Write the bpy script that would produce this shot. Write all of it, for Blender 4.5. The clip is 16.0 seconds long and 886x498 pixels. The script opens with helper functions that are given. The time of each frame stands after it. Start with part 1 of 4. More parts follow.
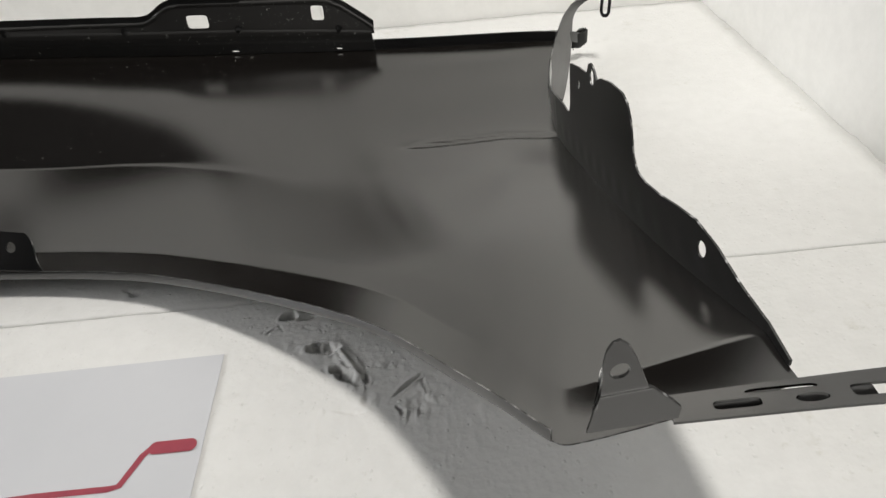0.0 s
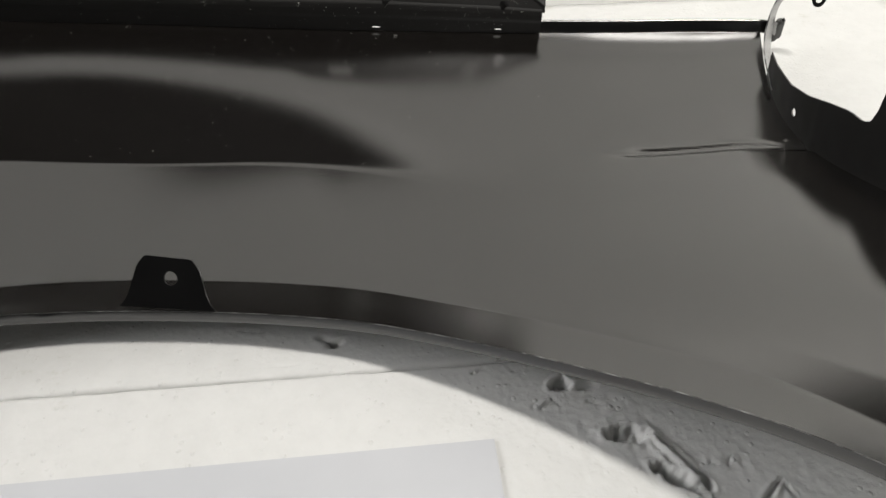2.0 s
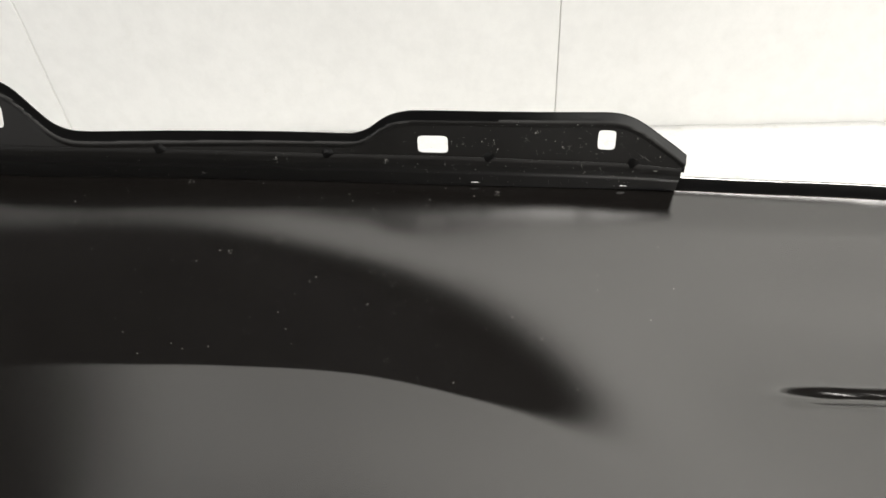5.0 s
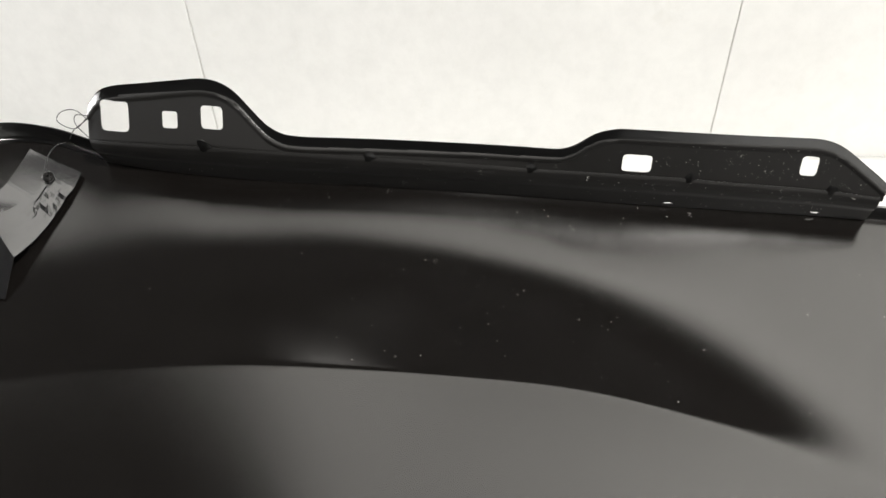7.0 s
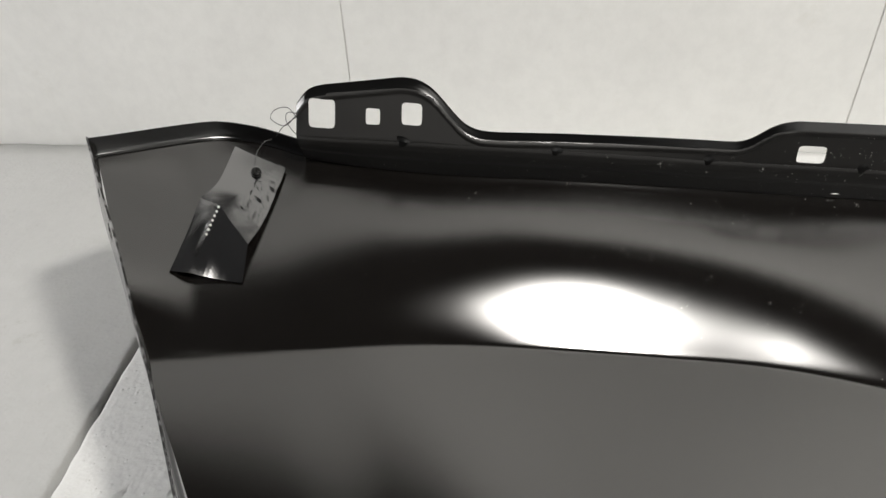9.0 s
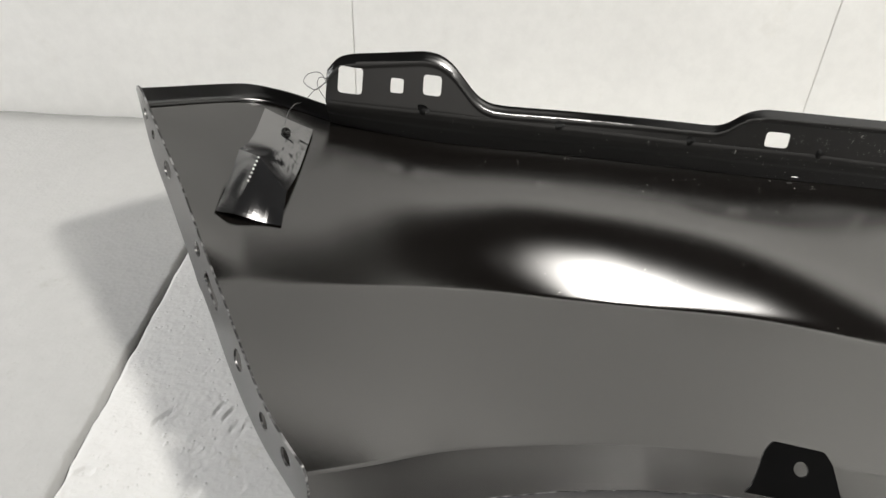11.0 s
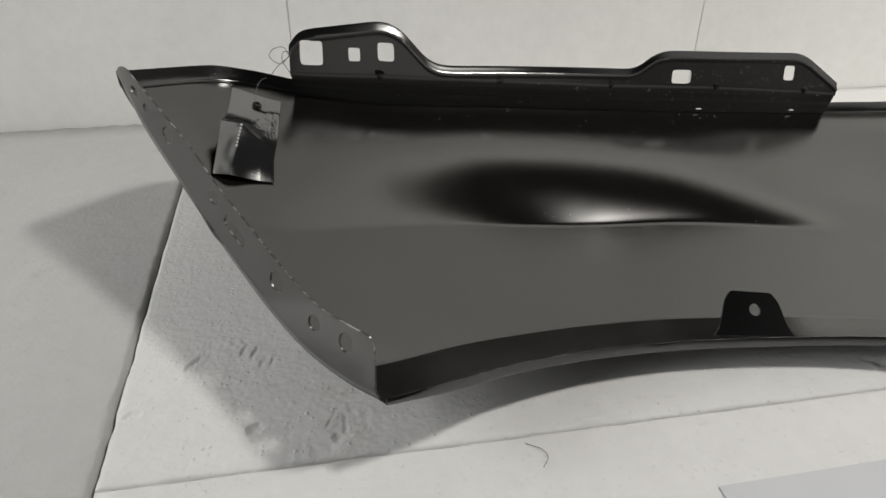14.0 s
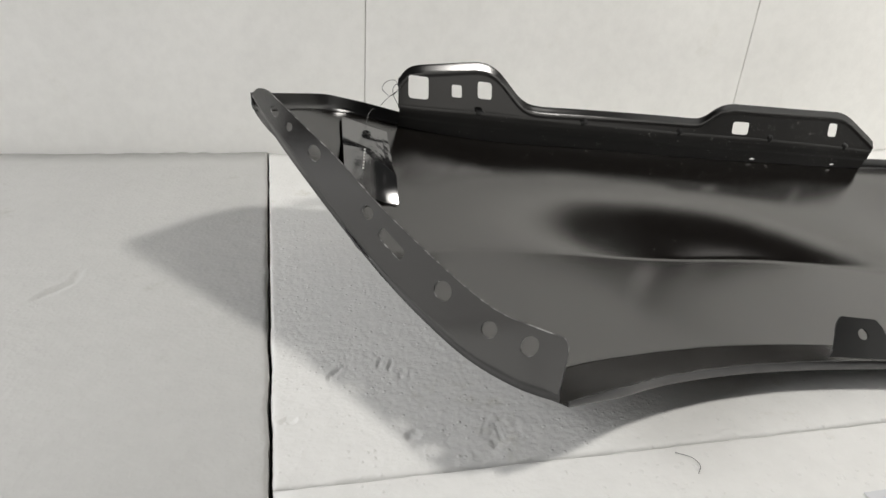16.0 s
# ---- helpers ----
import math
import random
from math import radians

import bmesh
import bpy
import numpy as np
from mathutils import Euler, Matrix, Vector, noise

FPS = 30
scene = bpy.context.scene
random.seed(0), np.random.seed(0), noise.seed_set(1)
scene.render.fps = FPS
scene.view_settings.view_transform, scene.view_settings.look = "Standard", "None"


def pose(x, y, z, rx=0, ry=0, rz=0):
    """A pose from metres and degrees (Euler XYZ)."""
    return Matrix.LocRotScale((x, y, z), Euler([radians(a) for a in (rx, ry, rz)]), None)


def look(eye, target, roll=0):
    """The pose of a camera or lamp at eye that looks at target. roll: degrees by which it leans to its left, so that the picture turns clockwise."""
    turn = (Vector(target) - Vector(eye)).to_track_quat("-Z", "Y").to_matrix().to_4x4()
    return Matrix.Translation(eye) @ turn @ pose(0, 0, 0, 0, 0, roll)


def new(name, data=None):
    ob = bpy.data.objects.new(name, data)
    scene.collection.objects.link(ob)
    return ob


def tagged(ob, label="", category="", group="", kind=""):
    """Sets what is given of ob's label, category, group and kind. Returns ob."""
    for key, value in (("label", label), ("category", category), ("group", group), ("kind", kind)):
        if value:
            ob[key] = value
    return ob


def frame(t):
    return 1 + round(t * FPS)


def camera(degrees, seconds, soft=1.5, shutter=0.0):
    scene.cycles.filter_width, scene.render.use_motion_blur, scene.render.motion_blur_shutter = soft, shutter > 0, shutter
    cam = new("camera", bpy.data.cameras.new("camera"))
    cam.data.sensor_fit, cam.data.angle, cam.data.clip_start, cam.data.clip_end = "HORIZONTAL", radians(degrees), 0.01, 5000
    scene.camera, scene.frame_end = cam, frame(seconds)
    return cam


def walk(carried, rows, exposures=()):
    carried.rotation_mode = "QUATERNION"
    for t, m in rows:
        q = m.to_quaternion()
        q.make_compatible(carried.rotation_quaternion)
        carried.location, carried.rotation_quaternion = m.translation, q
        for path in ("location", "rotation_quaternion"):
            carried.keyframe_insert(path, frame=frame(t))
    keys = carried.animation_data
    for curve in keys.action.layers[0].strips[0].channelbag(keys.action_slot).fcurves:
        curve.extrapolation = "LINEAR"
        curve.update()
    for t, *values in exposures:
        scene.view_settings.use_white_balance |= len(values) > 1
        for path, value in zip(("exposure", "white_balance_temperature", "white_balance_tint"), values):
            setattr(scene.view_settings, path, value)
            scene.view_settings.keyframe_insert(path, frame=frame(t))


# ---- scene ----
cam = camera(65.9, 16.0, soft=1.5)
PATH = [
    (0, (0.058, 0.057, 0.349), (-0.1, 1.604, -0.909), -5.8),
    (0.5, (-0.01, 0.083, 0.347), (-0.132, 1.636, -0.907), -4.7),
    (1, (-0.082, 0.111, 0.331), (-0.182, 1.652, -0.94), -3.7),
    (1.5, (-0.14, 0.134, 0.312), (-0.169, 1.653, -0.99), -1.5),
    (2, (-0.153, 0.169, 0.307), (-0.203, 1.693, -0.986), -1.6),
    (2.5, (-0.142, 0.191, 0.333), (-0.253, 1.76, -0.901), -2.6),
    (3, (-0.117, 0.215, 0.329), (-0.322, 1.772, -0.91), -3.8),
    (3.5, (-0.127, 0.309, 0.319), (-0.469, 1.839, -0.922), -6.6),
    (6, (-0.233, 0.356, 0.386), (-0.473, 1.843, -0.929), -2.8),
    (6.5, (-0.275, 0.333, 0.363), (-0.558, 1.879, -0.874), -2.4),
    (7, (-0.326, 0.326, 0.364), (-0.613, 1.867, -0.879), -2.0),
    (7.5, (-0.332, 0.313, 0.381), (-0.635, 1.828, -0.889), -3.3),
    (8, (-0.352, 0.314, 0.37), (-0.822, 1.838, -0.837), -6.6),
    (8.5, (-0.396, 0.304, 0.375), (-0.877, 1.815, -0.843), -6.2),
    (9, (-0.453, 0.271, 0.362), (-0.779, 1.847, -0.826), -3.1),
    (11.5, (-0.501, 0.154, 0.349), (-0.628, 1.813, -0.76), 2.8),
    (12, (-0.494, 0.105, 0.346), (-0.564, 1.793, -0.725), 2.9),
    (12.5, (-0.497, 0.095, 0.341), (-0.556, 1.766, -0.755), 2.6),
    (13, (-0.492, 0.12, 0.331), (-0.506, 1.747, -0.833), -1.3),
    (13.5, (-0.465, 0.119, 0.341), (-0.541, 1.718, -0.859), -3.8),
    (14, (-0.56, 0.107, 0.325), (-0.438, 1.785, -0.756), 0.1),
    (14.5, (-0.664, 0.088, 0.317), (-0.414, 1.838, -0.617), 5.5),
    (15, (-0.698, 0.084, 0.307), (-0.439, 1.844, -0.606), 6.0),
    (15.5, (-0.699, 0.08, 0.304), (-0.446, 1.829, -0.633), 5.5),
    (16, (-0.692, 0.084, 0.311), (-0.438, 1.833, -0.625), 4.0),
]
EXPOSURES = [(0.0, -0.1), (1.0, -0.15), (1.5, -0.22), (2.0, 0.06), (2.5, 0.24), (3.5, 0.4), (6.0, 0.42), (7.0, 0.52), (8.0, 0.42), (9.0, 0.08), (11.5, 0.32), (12.0, 0.05), (12.5, -0.08), (13.5, -0.64), (14.5, 0.05), (16.0, 0.0)]
walk(cam, [(t, look(eye, target, roll)) for t, eye, target, roll in PATH], EXPOSURES)

# ---- light: one bright lamp over the foam bay, standing in a dim room ----
world = bpy.data.worlds.new("world")
scene.world = world
world.use_nodes = True
world.node_tree.nodes["Background"].inputs[0].default_value = (0.9, 0.95, 1.0, 1)
world.node_tree.nodes["Background"].inputs[1].default_value = 0.02

# unseen soft fill, added on the left to lift the shadows and wall
fill_light = bpy.data.lights.new("fill_light", "AREA")
fill_light.shape, fill_light.size, fill_light.size_y, fill_light.energy, fill_light.color = "RECTANGLE", 2.4, 1.1, 78.0, (1.0, 0.99, 0.985)
new("fill_light", fill_light).matrix_world = look((-2.8, 0.5, 1.15), (-0.2, 0.8, 0.3))

LAMP = (0.34, 0.36, 1.5)
bulb = bpy.data.lights.new("work_lamp", "AREA")
bulb.shape, bulb.size, bulb.energy, bulb.color = "DISK", 0.20, 25.0, (1.0, 0.965, 0.91)
lamp = new("work_lamp", bulb)
lamp.matrix_world = look(LAMP, (-0.25, 1.1, 0.5))


# ---- materials ----
def material(name, base, rough, metal=0.0, spec=0.5):
    m = bpy.data.materials.new(name)
    m.use_nodes = True
    b = m.node_tree.nodes["Principled BSDF"]
    b.inputs["Base Color"].default_value = (*base, 1)
    b.inputs["Roughness"].default_value = rough
    b.inputs["Metallic"].default_value = metal
    b.inputs["Specular IOR Level"].default_value = spec
    return m, m.node_tree, b


def node(tree, kind, **values):
    n = tree.nodes.new(kind)
    for key, value in values.items():
        if key in n.inputs:
            n.inputs[key].default_value = value
    return n


def coords(tree):
    return tree.nodes.new("ShaderNodeTexCoord").outputs["Object"]


def noise_of(tree, where, scale, detail=4.0, rough=0.55):
    n = node(tree, "ShaderNodeTexNoise", Scale=scale, Detail=detail, Roughness=rough)
    tree.links.new(where, n.inputs["Vector"])
    return n.outputs["Fac"]


def ramp(tree, fac, stops):
    n = tree.nodes.new("ShaderNodeValToRGB")
    while len(n.color_ramp.elements) < len(stops):
        n.color_ramp.elements.new(0.5)
    for e, (at, c) in zip(n.color_ramp.elements, stops):
        e.position, e.color = at, (*c, 1) if len(c) == 3 else c
    tree.links.new(fac, n.inputs["Fac"])
    return n.outputs["Color"]


def grey(a):
    return (a, a, a)


def mix(tree, fac, a, b):
    n = tree.nodes.new("ShaderNodeMix")
    n.data_type = "RGBA"
    for socket, value in ((n.inputs["Factor"], fac), (n.inputs["A"], a), (n.inputs["B"], b)):
        if isinstance(value, (tuple, float)):
            socket.default_value = (*value, 1) if isinstance(value, tuple) else value
        else:
            tree.links.new(value, socket)
    return n.outputs["Result"]


def bump(tree, shader, height, strength, distance, below=None):
    n = node(tree, "ShaderNodeBump", Strength=strength, Distance=distance)
    tree.links.new(height, n.inputs["Height"])
    if below:
        tree.links.new(below, n.inputs["Normal"])
    tree.links.new(n.outputs["Normal"], shader.inputs["Normal"])
    return n.outputs["Normal"]


def ecoat(name, base, rough, dust, ior):
    """Black dip primer on pressed steel: satin gloss, faint orange peel, stray dust."""
    m, tree, b = material(name, base, rough)
    where = coords(tree)
    cell = node(tree, "ShaderNodeTexVoronoi", Scale=260.0)
    tree.links.new(where, cell.inputs["Vector"])
    near = ramp(tree, cell.outputs["Distance"], [(0.0, grey(1)), (0.10, grey(0.8)), (0.17, grey(0))])
    lot = tree.nodes.new("ShaderNodeSeparateColor")
    tree.links.new(cell.outputs["Color"], lot.inputs["Color"])
    patch = noise_of(tree, where, 9.0, 3.0)
    few = node(tree, "ShaderNodeMath")
    few.operation = "GREATER_THAN"
    lift = node(tree, "ShaderNodeMath")
    lift.operation = "MULTIPLY_ADD"
    lift.inputs[1].default_value, lift.inputs[2].default_value = -0.35, 1.15 - dust
    tree.links.new(patch, lift.inputs[0])
    tree.links.new(lot.outputs["Red"], few.inputs[0])
    tree.links.new(lift.outputs[0], few.inputs[1])
    speck = node(tree, "ShaderNodeMath")
    speck.operation = "MULTIPLY"
    tree.links.new(near, speck.inputs[0])
    tree.links.new(few.outputs[0], speck.inputs[1])
    film = ramp(tree, noise_of(tree, where, 30.0, 6.0, 0.7), [(0.35, grey(0.0)), (0.8, grey(0.05))])
    coat = mix(tree, film, base, (0.06, 0.058, 0.055))
    under = node(tree, "ShaderNodeBsdfDiffuse")
    tree.links.new(mix(tree, speck.outputs[0], coat, (0.32, 0.31, 0.29)), under.inputs["Color"])
    lobes = []
    for k, spread in enumerate((rough - 0.004, rough + 0.030)):
        lobe = node(tree, "ShaderNodeBsdfGlossy", Color=(1, 1, 1, 1))
        lobe.distribution = "BECKMANN"
        haze = ramp(tree, noise_of(tree, where, 14.0, 5.0, 0.6), [(0.3, grey(spread - 0.006)), (0.75, grey(spread + 0.010))])
        tree.links.new(haze, lobe.inputs["Roughness"])
        lobes.append(lobe)
    shine = node(tree, "ShaderNodeMixShader", Fac=0.4)
    for k, lobe in enumerate(lobes):
        tree.links.new(lobe.outputs[0], shine.inputs[k + 1])
    facing = node(tree, "ShaderNodeFresnel", IOR=ior)
    gloss = node(tree, "ShaderNodeMath")
    gloss.operation = "MULTIPLY"
    clean = node(tree, "ShaderNodeMath")
    clean.operation = "SUBTRACT"
    clean.inputs[0].default_value = 1.0
    tree.links.new(speck.outputs[0], clean.inputs[1])
    tree.links.new(facing.outputs[0], gloss.inputs[0])
    tree.links.new(clean.outputs[0], gloss.inputs[1])
    peel = node(tree, "ShaderNodeBump", Strength=0.012, Distance=0.0006)
    tree.links.new(noise_of(tree, where, 700.0, 2.0), peel.inputs["Height"])
    for target in (under, facing, *lobes):
        tree.links.new(peel.outputs["Normal"], target.inputs["Normal"])
    both = tree.nodes.new("ShaderNodeMixShader")
    tree.links.new(gloss.outputs[0], both.inputs[0])
    tree.links.new(under.outputs[0], both.inputs[1])
    tree.links.new(shine.outputs[0], both.inputs[2])
    tree.links.new(both.outputs[0], tree.nodes["Material Output"].inputs["Surface"])
    tree.nodes.remove(b)
    return m


def foam(name, tone, grain, dents, pebbles=0.0, soil=(0.95, 0.945, 0.93)):
    """White polystyrene board: faint beads, scuffs and grey smears."""
    m, tree, b = material(name, tone, 0.75, spec=0.3)
    where = coords(tree)
    big = ramp(tree, noise_of(tree, where, 3.2, 4.0), [(0.3, grey(0.90)), (0.7, grey(1.0))])
    fine = ramp(tree, noise_of(tree, where, 60.0, 6.0, 0.65), [(0.3, grey(0.95)), (0.62, grey(1.0))])
    stain = ramp(tree, noise_of(tree, where, 14.0, 8.0, 0.72), [(0.60, grey(1.0)), (0.74, soil)])
    colour = tone
    for layer in (big, fine, stain):
        n = tree.nodes.new("ShaderNodeMix")
        n.data_type, n.blend_type = "RGBA", "MULTIPLY"
        n.inputs["Factor"].default_value = 1.0
        if isinstance(colour, tuple):
            n.inputs["A"].default_value = (*colour, 1)
        else:
            tree.links.new(colour, n.inputs["A"])
        tree.links.new(layer, n.inputs["B"])
        colour = n.outputs["Result"]
    tree.links.new(colour, b.inputs["Base Color"])
    cell = node(tree, "ShaderNodeTexVoronoi", Scale=260.0)
    tree.links.new(where, cell.inputs["Vector"])
    first = bump(tree, b, cell.outputs["Distance"], grain, 0.001)
    second = bump(tree, b, noise_of(tree, where, 130.0, 6.0, 0.6), dents, 0.0022, first)
    # loose beads that stand proud of the cut face, a few of them
    bead = node(tree, "ShaderNodeTexVoronoi", Scale=250.0)
    tree.links.new(where, bead.inputs["Vector"])
    dome = ramp(tree, bead.outputs["Distance"], [(0.0, grey(1)), (0.22, grey(0.7)), (0.36, grey(0))])
    lot = tree.nodes.new("ShaderNodeSeparateColor")
    tree.links.new(bead.outputs["Color"], lot.inputs["Color"])
    some = ramp(tree, lot.outputs["Red"], [(0.78, grey(0)), (0.92, grey(1))])
    height = node(tree, "ShaderNodeMath")
    height.operation = "MULTIPLY"
    tree.links.new(dome, height.inputs[0])
    tree.links.new(some, height.inputs[1])
    bump(tree, b, height.outputs[0], pebbles, 0.0016, second)
    return m


FENDER = ecoat("black_ecoat", (0.0058, 0.0050, 0.0045), 0.20, -0.3, 1.95)
EDGE, tree, b = material("cut_edge", (0.10, 0.10, 0.10), 0.5, 0.3)
tree.links.new(ramp(tree, noise_of(tree, coords(tree), 110.0), [(0.565, grey(0.012)), (0.62, grey(0.28))]), b.inputs["Base Color"])
DUST, tree, b = material("dust", (0.34, 0.33, 0.31), 0.9)
RIM, tree, b = material("worn_cut_edge", (0.35, 0.35, 0.35), 0.35, 0.6)
tree.links.new(ramp(tree, noise_of(tree, coords(tree), 140.0), [(0.46, grey(0.04)), (0.66, grey(0.36))]), b.inputs["Base Color"])
FLANGE = ecoat("black_ecoat_flange", (0.004, 0.004, 0.0041), 0.26, -0.3, 1.9)
DUSTY = ecoat("dusty_ecoat", (0.0065, 0.0060, 0.0055), 0.60, -0.2, 1.5)
MATT = ecoat("matt_ecoat", (0.0040, 0.0038, 0.0036), 0.45, -0.2, 1.33)
BOARD = foam("foam_floor", (0.65, 0.65, 0.638), 0.24, 0.30, 0.42, (0.76, 0.745, 0.675))
# left board: greyer foam, its colour lowered further against the fill light
LEFT_BOARD = foam("foam_floor_dimmed", (0.44, 0.44, 0.431), 0.22, 0.24, 0.15, (0.80, 0.79, 0.74))
PANEL = foam("foam_wall", (0.88, 0.878, 0.855), 0.03, 0.04)
SHEET, tree, b = material("coated_paper", (0.5, 0.5, 0.505), 0.5)
tree.links.new(ramp(tree, noise_of(tree, coords(tree), 7.0, 5.0), [(0.3, (0.455, 0.464, 0.487)), (0.7, (0.50, 0.508, 0.53))]), b.inputs["Base Color"])
RED, tree, b = material("red_print", (0.55, 0.035, 0.05), 0.4)
tree.links.new(ramp(tree, noise_of(tree, coords(tree), 120.0), [(0.3, (0.25, 0.042, 0.062)), (0.7, (0.30, 0.05, 0.07))]), b.inputs["Base Color"])
PLASTIC = ecoat("black_film", (0.012, 0.012, 0.013), 0.22, -0.5, 3.0)
# near-white colour that paints the glints on the tag's fold
GLINT, tree, b = material("pale_glint", (0.75, 0.75, 0.73), 0.5)
WIRE, tree, b = material("tag_wire", (0.10, 0.10, 0.10), 0.4, 0.8)
DARK, tree, b = material("room_paint", (0.05, 0.05, 0.052), 0.9)
tree.links.new(ramp(tree, noise_of(tree, coords(tree), 2.0), [(0.3, grey(0.04)), (0.7, grey(0.06))]), b.inputs["Base Color"])
CONCRETE, tree, b = material("room_floor", (0.16, 0.155, 0.15), 0.9)
tree.links.new(ramp(tree, noise_of(tree, coords(tree), 4.0, 8.0), [(0.3, grey(0.12)), (0.7, grey(0.19))]), b.inputs["Base Color"])


# ---- building tools ----
def part(name, bm, mat, parent=None, label="", smooth=True):
    me = bpy.data.meshes.new(name)
    bmesh.ops.recalc_face_normals(bm, faces=bm.faces)
    bm.to_mesh(me)
    bm.free()
    me.materials.append(mat)
    if smooth:
        me.polygons.foreach_set("use_smooth", [True] * len(me.polygons))
    ob = new(name, me)
    if parent:
        ob.parent = parent
    return tagged(ob, label) if label else ob


def thicken(ob, depth, offset=-1.0):
    s = ob.modifiers.new("sheet", "SOLIDIFY")
    s.thickness, s.offset, s.use_even_offset = depth, offset, True
    ob.modifiers.new("crisp", "EDGE_SPLIT").split_angle = math.radians(42)
    return ob


def spline(keys, at):
    """Smooth curve through keys (u, x, y, z ...), read at the places `at`."""
    k = np.array(keys, float)
    u, p = k[:, 0], k[:, 1:]
    slope = np.gradient(p, u, axis=0) if len(u) > 2 else np.repeat((p[1:] - p[:1]) / (u[1] - u[0]), 2, axis=0)
    at = np.clip(np.asarray(at, float), u[0], u[-1])
    i = np.clip(np.searchsorted(u, at, side="right") - 1, 0, len(u) - 2)
    w = (u[i + 1] - u[i])
    s = ((at - u[i]) / w)[..., None]
    w = w[..., None]
    return ((2 * s**3 - 3 * s**2 + 1) * p[i] + (s**3 - 2 * s**2 + s) * w * slope[i]
            + (-2 * s**3 + 3 * s**2) * p[i + 1] + (s**3 - s**2) * w * slope[i + 1])


def straight(keys, at):
    k = np.array(keys, float)
    return np.stack([np.interp(at, k[:, 0], k[:, c]) for c in range(1, k.shape[1])], -1)


def grid(points):
    """A bmesh from an array of points, rows by columns."""
    bm = bmesh.new()
    rows = [[bm.verts.new(p) for p in row] for row in points]
    for a, b in zip(rows, rows[1:]):
        for i in range(len(a) - 1):
            bm.faces.new((a[i], a[i + 1], b[i + 1], b[i]))
    return bm


def pierced(place, ns, nh, low, high, holes):
    """A strip with holes. place(s, h) gives the point at s metres along and h metres up; low(s), high(s) its edges;
    holes: (s, h, half width, half height, shape)."""
    ss = ns
    st = np.array([[(s, lo + (hi - lo) * k / nh) for k in range(nh + 1)] for s in ss for lo, hi in [(low(s), high(s))]])
    gone = np.zeros((len(ss) - 1, nh), bool)
    for cs, ch, a, b, shape in holes:
        d = st - (cs, ch)
        ang = np.arctan2(d[..., 1], d[..., 0])
        reach = (np.abs(np.cos(ang) / a)**shape + np.abs(np.sin(ang) / b)**shape)**(-1 / shape)
        inside = np.hypot(d[..., 0], d[..., 1]) < reach
        mid = (st[:-1, :-1] + st[1:, :-1] + st[:-1, 1:] + st[1:, 1:]) / 4 - (cs, ch)
        am = np.arctan2(mid[..., 1], mid[..., 0])
        rm = (np.abs(np.cos(am) / a)**shape + np.abs(np.sin(am) / b)**shape)**(-1 / shape)
        cut = np.hypot(mid[..., 0], mid[..., 1]) < rm
        touch = np.zeros(st.shape[:2], int)
        total = np.zeros(st.shape[:2], int)
        for di in (0, 1):
            for dk in (0, 1):
                touch[di:di + cut.shape[0], dk:dk + cut.shape[1]] += cut
                total[di:di + cut.shape[0], dk:dk + cut.shape[1]] += 1
        rim = (touch > 0) & (touch < total)
        new_st = np.stack([cs + np.cos(ang) * reach, ch + np.sin(ang) * reach], -1)
        st[rim] = new_st[rim]
        gone |= cut
    bm = bmesh.new()
    vs = {}

    def vert(i, k):
        if (i, k) not in vs:
            vs[i, k] = bm.verts.new(place(*st[i, k]))
        return vs[i, k]
    for i in range(len(ss) - 1):
        for k in range(nh):
            if not gone[i, k]:
                bm.faces.new((vert(i, k), vert(i + 1, k), vert(i + 1, k + 1), vert(i, k + 1)))
    return bm


def prism(corners, low, high, bevel=0.0):
    bm = bmesh.new()
    bottom = [bm.verts.new((x, y, low)) for x, y in corners]
    top = [bm.verts.new((x, y, high)) for x, y in corners]
    n = len(corners)
    bm.faces.new(bottom[::-1])
    bm.faces.new(top)
    for i in range(n):
        bm.faces.new((bottom[i], bottom[(i + 1) % n], top[(i + 1) % n], top[i]))
    if bevel:
        bmesh.ops.bevel(bm, geom=bm.edges[:], offset=bevel, segments=2, affect="EDGES")
    return bm


def tube(points, radius, sides=8):
    """A round wire through points."""
    pts = [Vector(p) for p in points]
    rings = []
    bm = bmesh.new()
    for i, p in enumerate(pts):
        way = (pts[min(i + 1, len(pts) - 1)] - pts[max(i - 1, 0)]).normalized()
        side = way.cross(Vector((0.31, 0.2, 0.93))).normalized()
        up = side.cross(way)
        rings.append([bm.verts.new(p + radius * (math.cos(a) * side + math.sin(a) * up)) for a in np.linspace(0, math.tau, sides, endpoint=False)])
    for a, b in zip(rings, rings[1:]):
        for k in range(sides):
            bm.faces.new((a[k], a[(k + 1) % sides], b[(k + 1) % sides], b[k]))
    bm.faces.new(rings[0][::-1])
    bm.faces.new(rings[-1])
    return bm


def group_of(name, label, category, where=(0, 0, 0), kind=""):
    ob = new(name)
    ob.location = where
    ob.empty_display_size = 0.05
    return tagged(ob, label, category, kind=kind)


# ---- the bay of foam boards ----
def wall_y(x):
    return 0.9825 + 0.0723 * x


def seam_y(x):
    return 0.372 + 0.095 * (x + 0.74)


def seam_x(y):
    return -0.739 - 0.114 * (y - 0.371)


def side_x(y):
    return 0.476 - 0.129 * y


floor = group_of("floor", "white polystyrene boards laid edge to edge", "floor", kind="structure")
GAP = 0.0004
near_y = -1.0


def spread(ranges):
    """Sorted positions from (start, end, step) stretches."""
    return np.array(sorted({round(float(v), 6) for a, b, step in ranges for v in np.linspace(a, b, max(2, int(round((b - a) / step)) + 1))}))


